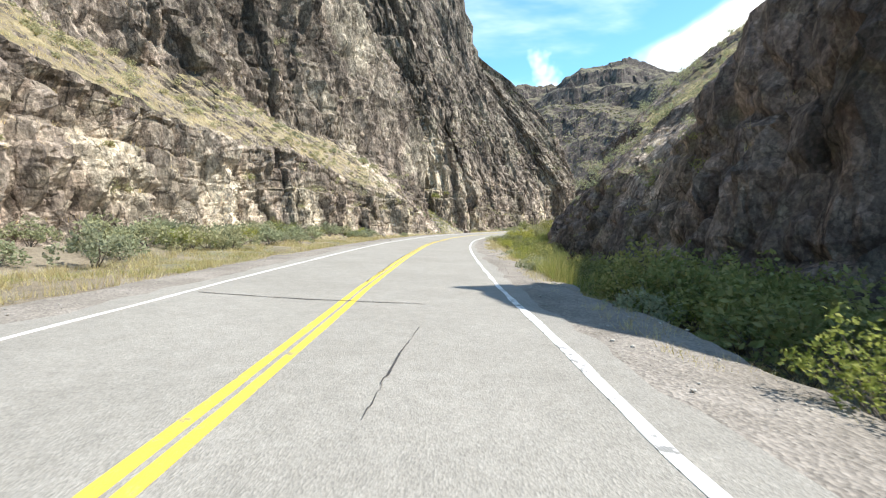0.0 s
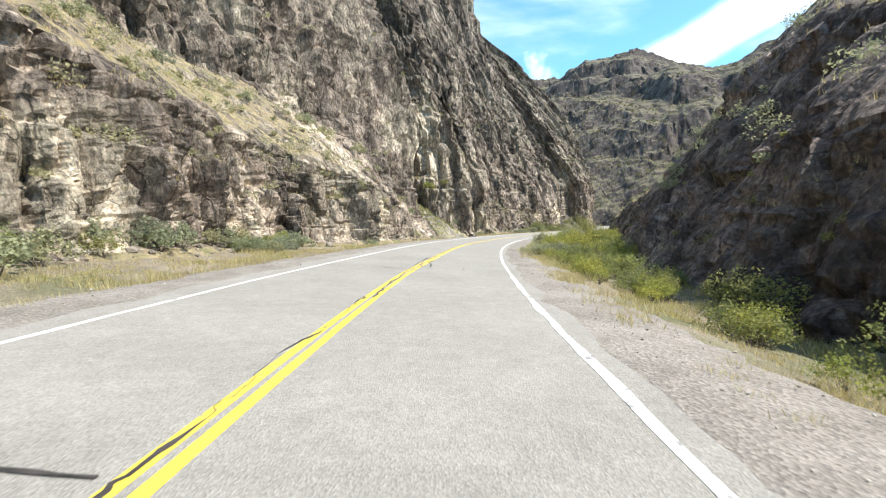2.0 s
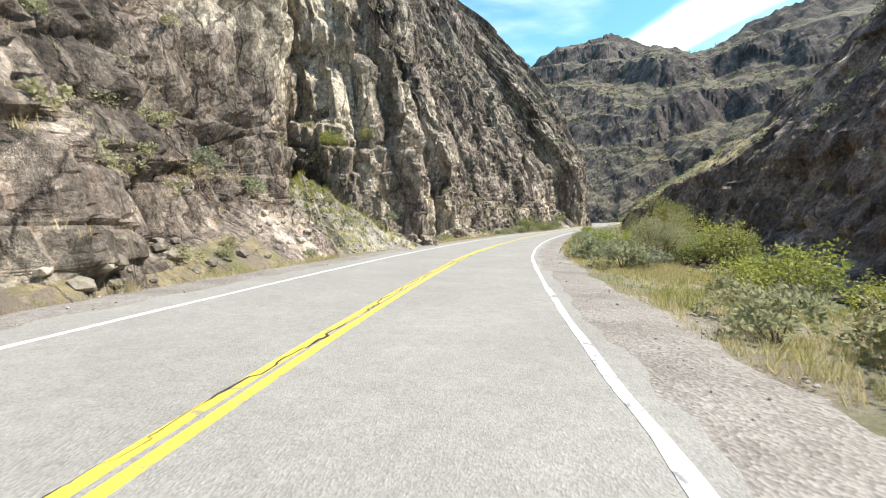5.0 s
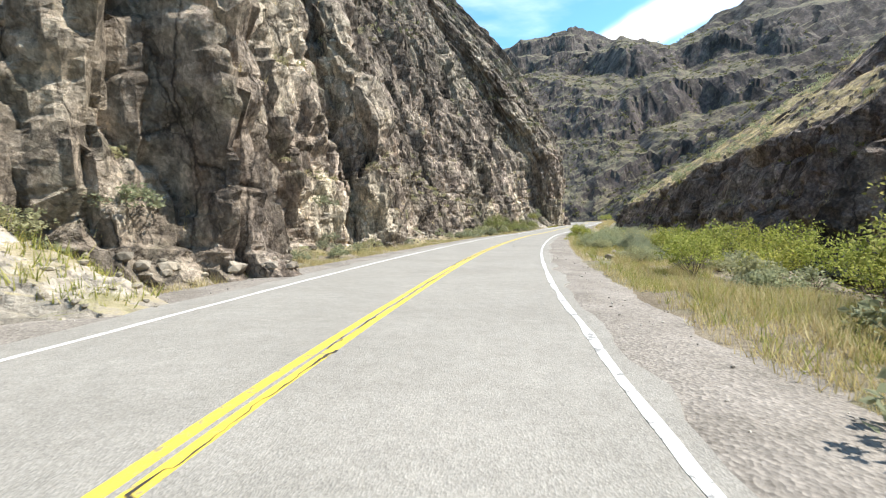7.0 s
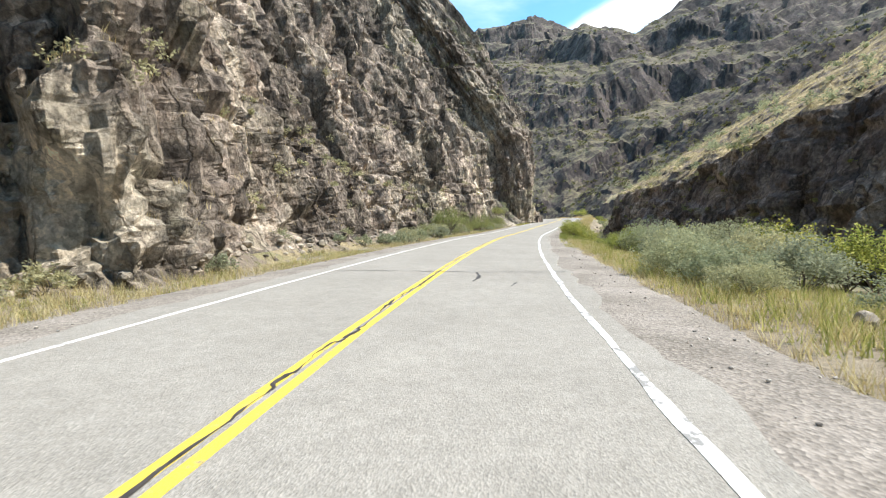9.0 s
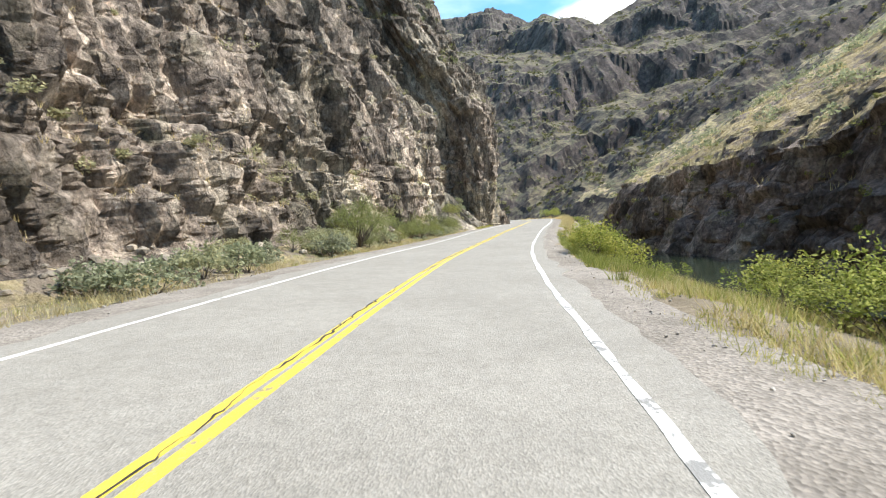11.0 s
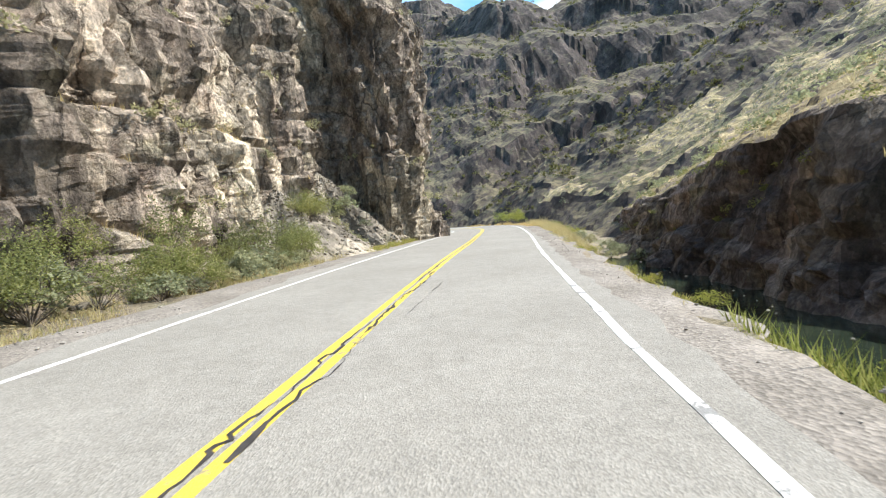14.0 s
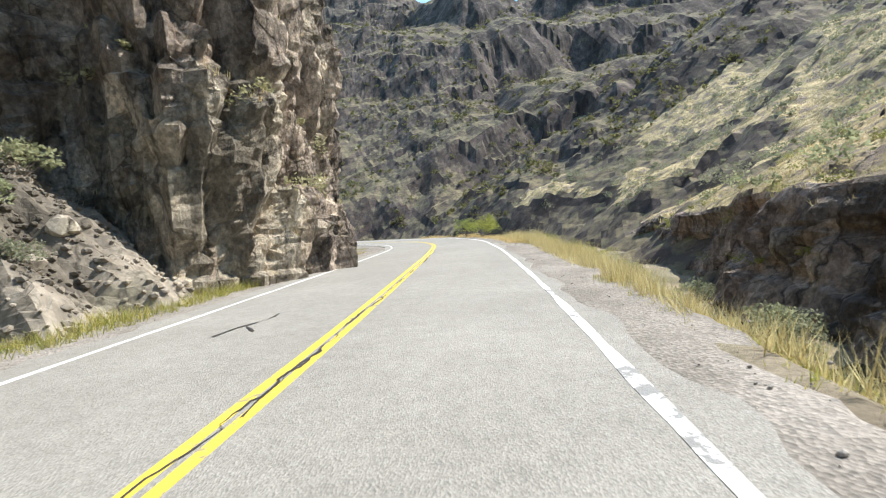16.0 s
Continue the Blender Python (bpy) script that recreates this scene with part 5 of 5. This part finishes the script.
for k, (pts, w) in enumerate((
        ([(10.9, -3.4), (10.4, -1), (10.3, 1.6)], 0.05), ([(4.0, 1.2), (6.0, 1.35), (7.9, 1.55)], 0.025), ([(33.9, -3.5), (33.7, -0.2)], 0.05),
        ([(49.9, -3.6), (49.9, -1.2), (49.6, 0.3)], 0.06), ([(57.3, 0.66), (55.1, 0.46), (53.9, 0.2), (52.4, 0.52), (51.6, 0.53), (50.5, 0.6), (50.2, 0.35), (50.8, 0.18), (52.0, 0.2)], 0.06), ([(50.4, 1.95), (51.5, 1.91)], 0.06), ([(50.1, 2.4), (49.9, 2.6), (49.6, 2.52)], 0.07),
        ([(56.8, -3.6), (57.4, 0.0)], 0.04), ([(137.6, -3.8), (137.5, -1.2), (137.3, 1.2), (137.6, 4.1)], 0.06), ([(137.3, 1.25), (136.0, 1.42), (135.0, 1.3)], 0.1),
        ([(135.0, 2.46), (134.1, 2.36)], 0.17), ([(206.0, -2.1), (206.7, -1.97), (207.2, -1.75), (207.8, -1.78)], 0.07), ([(206.7, -1.9), (206.2, -1.49)], 0.06),
        ([(186.5, 0.5), (190.0, 0.7)], 0.02), ([(58.5, 0.3), (60.0, 0.9)], 0.05))):
    crack(pts, w, 400 + 13 * k)
for k, (y0, y1, u0, u1, w) in enumerate(((14, 30, -0.2, -0.2, 0.05), (30, 42, -0.06, -0.16, 0.07), (42, 58, 0.06, -0.16, 0.06), (52, 72, 0.0, 0.0, 0.075), (72, 96, 0.0, 0.06, 0.05), (93, 104, 0.16, 0.22, 0.06),
                                        (104, 120, 0.12, 0.2, 0.05), (117, 138, 0.0, 0.02, 0.08), (136, 158, 0.0, -0.06, 0.06), (160, 172, 0.05, -0.02, 0.06), (172, 186, 0.0, 0.0, 0.07),
                                        (182, 192, 0.18, 0.1, 0.09), (190, 205, 0.0, 0.0, 0.05), (203, 222, 0.0, 0.0, 0.06))):
    n = max(3, int((y1 - y0) / 2))
    crack([(float(a), float(b)) for a, b in zip(np.linspace(y0, y1, n), np.linspace(u0, u1, n))], 0.68 * w, 700 + 13 * k, 0.07)


# ---------------------------------------------------------------- stones
def stone_arrays(rng, squash=0.7, finer=2):
    bm = bmesh.new()
    bmesh.ops.create_icosphere(bm, subdivisions=finer, radius=0.5)
    cuts = rng.normal(size=(9, 3))
    cuts /= np.linalg.norm(cuts, axis=1)[:, None]
    deep = rng.uniform(0.26, 0.42, 9)
    v = np.array([q.co[:] for q in bm.verts])
    for n, d in zip(cuts, deep):
        over = np.maximum(v @ n - d, 0)
        v = v - over[:, None] * n
    v = v * [rng.uniform(0.8, 1.3), rng.uniform(0.7, 1.1), squash]
    f = np.array([[q.index for q in t.verts] for t in bm.faces])
    bm.free()
    return v, f


STONES = [stone_arrays(RNG) for _ in range(6)]
CHIPS = [stone_arrays(RNG, 0.7, 1) for _ in range(8)]
STONE_MESHES = []
for v, f in STONES:
    ob = mesh_object("boulder", v, f, ROCK_TALUS)
    STONE_MESHES.append(ob.data)
    bpy.data.objects.remove(ob)


def boulder(y, u, size, label="angular grey basalt boulder lying on the river bank", sink=0.18):
    p = on_road(s_of_y(y), u)
    ob = new("boulder", STONE_MESHES[RNG.integers(len(STONE_MESHES))])
    ob.matrix_basis = pose(float(p[0]), float(p[1]), rest_on_ground(float(p[0]), float(p[1]), -size * sink), RNG.uniform(-15, 15), RNG.uniform(-15, 15), RNG.uniform(0, 360)) @ Matrix.Diagonal((size, size, size, 1))
    tagged(ob, label, "boulder", "loose boulders")


for y, u, size in ((129.5, 8.6, 0.8), (130.4, 9.1, 0.6), (131, 8.2, 0.5), (128.8, 9.6, 0.7), (126.2, 7.4, 0.7), (126.8, 8.2, 0.9), (125.6, 8.4, 0.5), (127.4, 7.6, 0.45), (101.5, 8.2, 0.75), (102.2, 8.8, 0.7), (98, 7.2, 0.4), (96.5, 6.6, 0.35),
                   (170.5, 6.4, 0.35), (173, 6.5, 0.3), (176.2, 6.6, 0.28), (180, 6.7, 0.3), (183.4, 6.9, 0.4), (187.5, 7.0, 0.3), (191, 6.9, 0.35), (164.5, 6.4, 0.3), (60, 7.2, 0.4), (34, 6.8, 0.45), (22, 6.0, 0.3),
                   (207, 7.6, 0.5), (212, 7.9, 0.6), (168.2, 6.1, 0.3), (166.4, 6.3, 0.24), (162, 6.0, 0.22), (97.6, 6.1, 0.3), (95.4, 6.2, 0.26), (99.2, 6.4, 0.22)):
    boulder(y, u, size)
for y, u, size in ((66, -8.6, 0.7), (84, -10, 0.6), (104, -10, 0.5), (112, -9.2, 0.5), (119, -9.4, 0.6), (131.5, -8.8, 0.5), (148, -8.7, 0.6), (166, -9.0, 0.5), (199, -7.9, 0.5), (203, -7.6, 0.7), (206, -7.8, 0.4)):
    boulder(y, u, size, "angular pale rock fallen from the cliff onto the verge")


def rubble(name, pts, pick, count, size, label, rng, material):
    """Small broken stones lying on a talus slope."""
    where = np.argwhere(pick)
    got = where[rng.choice(len(where), min(count, len(where)), replace=False)]
    vs, fs, n0 = [], [], 0
    for g in got:
        v, f = CHIPS[rng.integers(len(CHIPS))]
        a = rng.uniform(0, 6.28)
        r = np.array([[math.cos(a), -math.sin(a), 0], [math.sin(a), math.cos(a), 0], [0, 0, 1]])
        s = size * rng.uniform(0.4, 1.0) ** 2.0 * 1.6
        vs.append(v @ r.T * s + pts[g[0], g[1]] + [0, 0, s * 0.1])
        fs.append(f + n0)
        n0 += len(v)
    ob = mesh_object(name, np.vstack(vs), np.vstack(fs), material)
    tagged(ob, label, "rubble", kind="stuff")


rubble("talus_stones", LEFT_PTS, (np.arange(LEFT_PTS.shape[1]) < 9)[None, :] & (np.arange(LEFT_PTS.shape[1]) > 1)[None, :] & ((LEFT_PTS[..., 2] > 0.3) & (LEFT_PTS[..., 1] > 20)), 900, 0.4, "broken pale stones on the talus below the cliff", RNG, ROCK_TALUS)
for heap_pts, count, label, stone in ((SCREE, 1500, "loose pale stones on the scree fan", ROCK_TALUS), (APRON, 700, "loose pale stones on the scree apron", ROCK_TALUS), (MOUND, 1000, "loose stones on the grassy mound", ROCK_FAN)):
    rubble("scree_stones", heap_pts, (np.arange(60) > 3)[None, :] & (np.arange(60) < 58)[None, :] & (heap_pts[..., 2] > 0), count, 0.2, label, RNG, stone)
for y, u, size in ((209.5, -7.9, 0.9), (208.3, -7.6, 0.7)):
    boulder(y, u, size, "angular pale rock fallen from the cliff onto the verge")


def pebbles(u0, u1, count, rng):
    """Loose stones strewn over a gravel shoulder."""
    s, u = rng.uniform(s_of_y(2), s_of_y(232), count), rng.uniform(u0, u1, count)
    p = on_road(s, u, -0.025)
    vs, fs, n0 = [], [], 0
    for q in p:
        v, f = CHIPS[rng.integers(len(CHIPS))]
        size = 0.025 + 0.06 * rng.uniform() ** 4
        vs.append(v * size + q + [0, 0, size * 0.15])
        fs.append(f + n0)
        n0 += len(v)
    tagged(mesh_object("pebbles", np.vstack(vs), np.vstack(fs), PEBBLE), "loose pale pebbles strewn over the gravel shoulder", "pebbles", kind="stuff")


pebbles(4.4, 6.3, 2000, RNG)
pebbles(-6.4, -4.5, 1000, RNG)
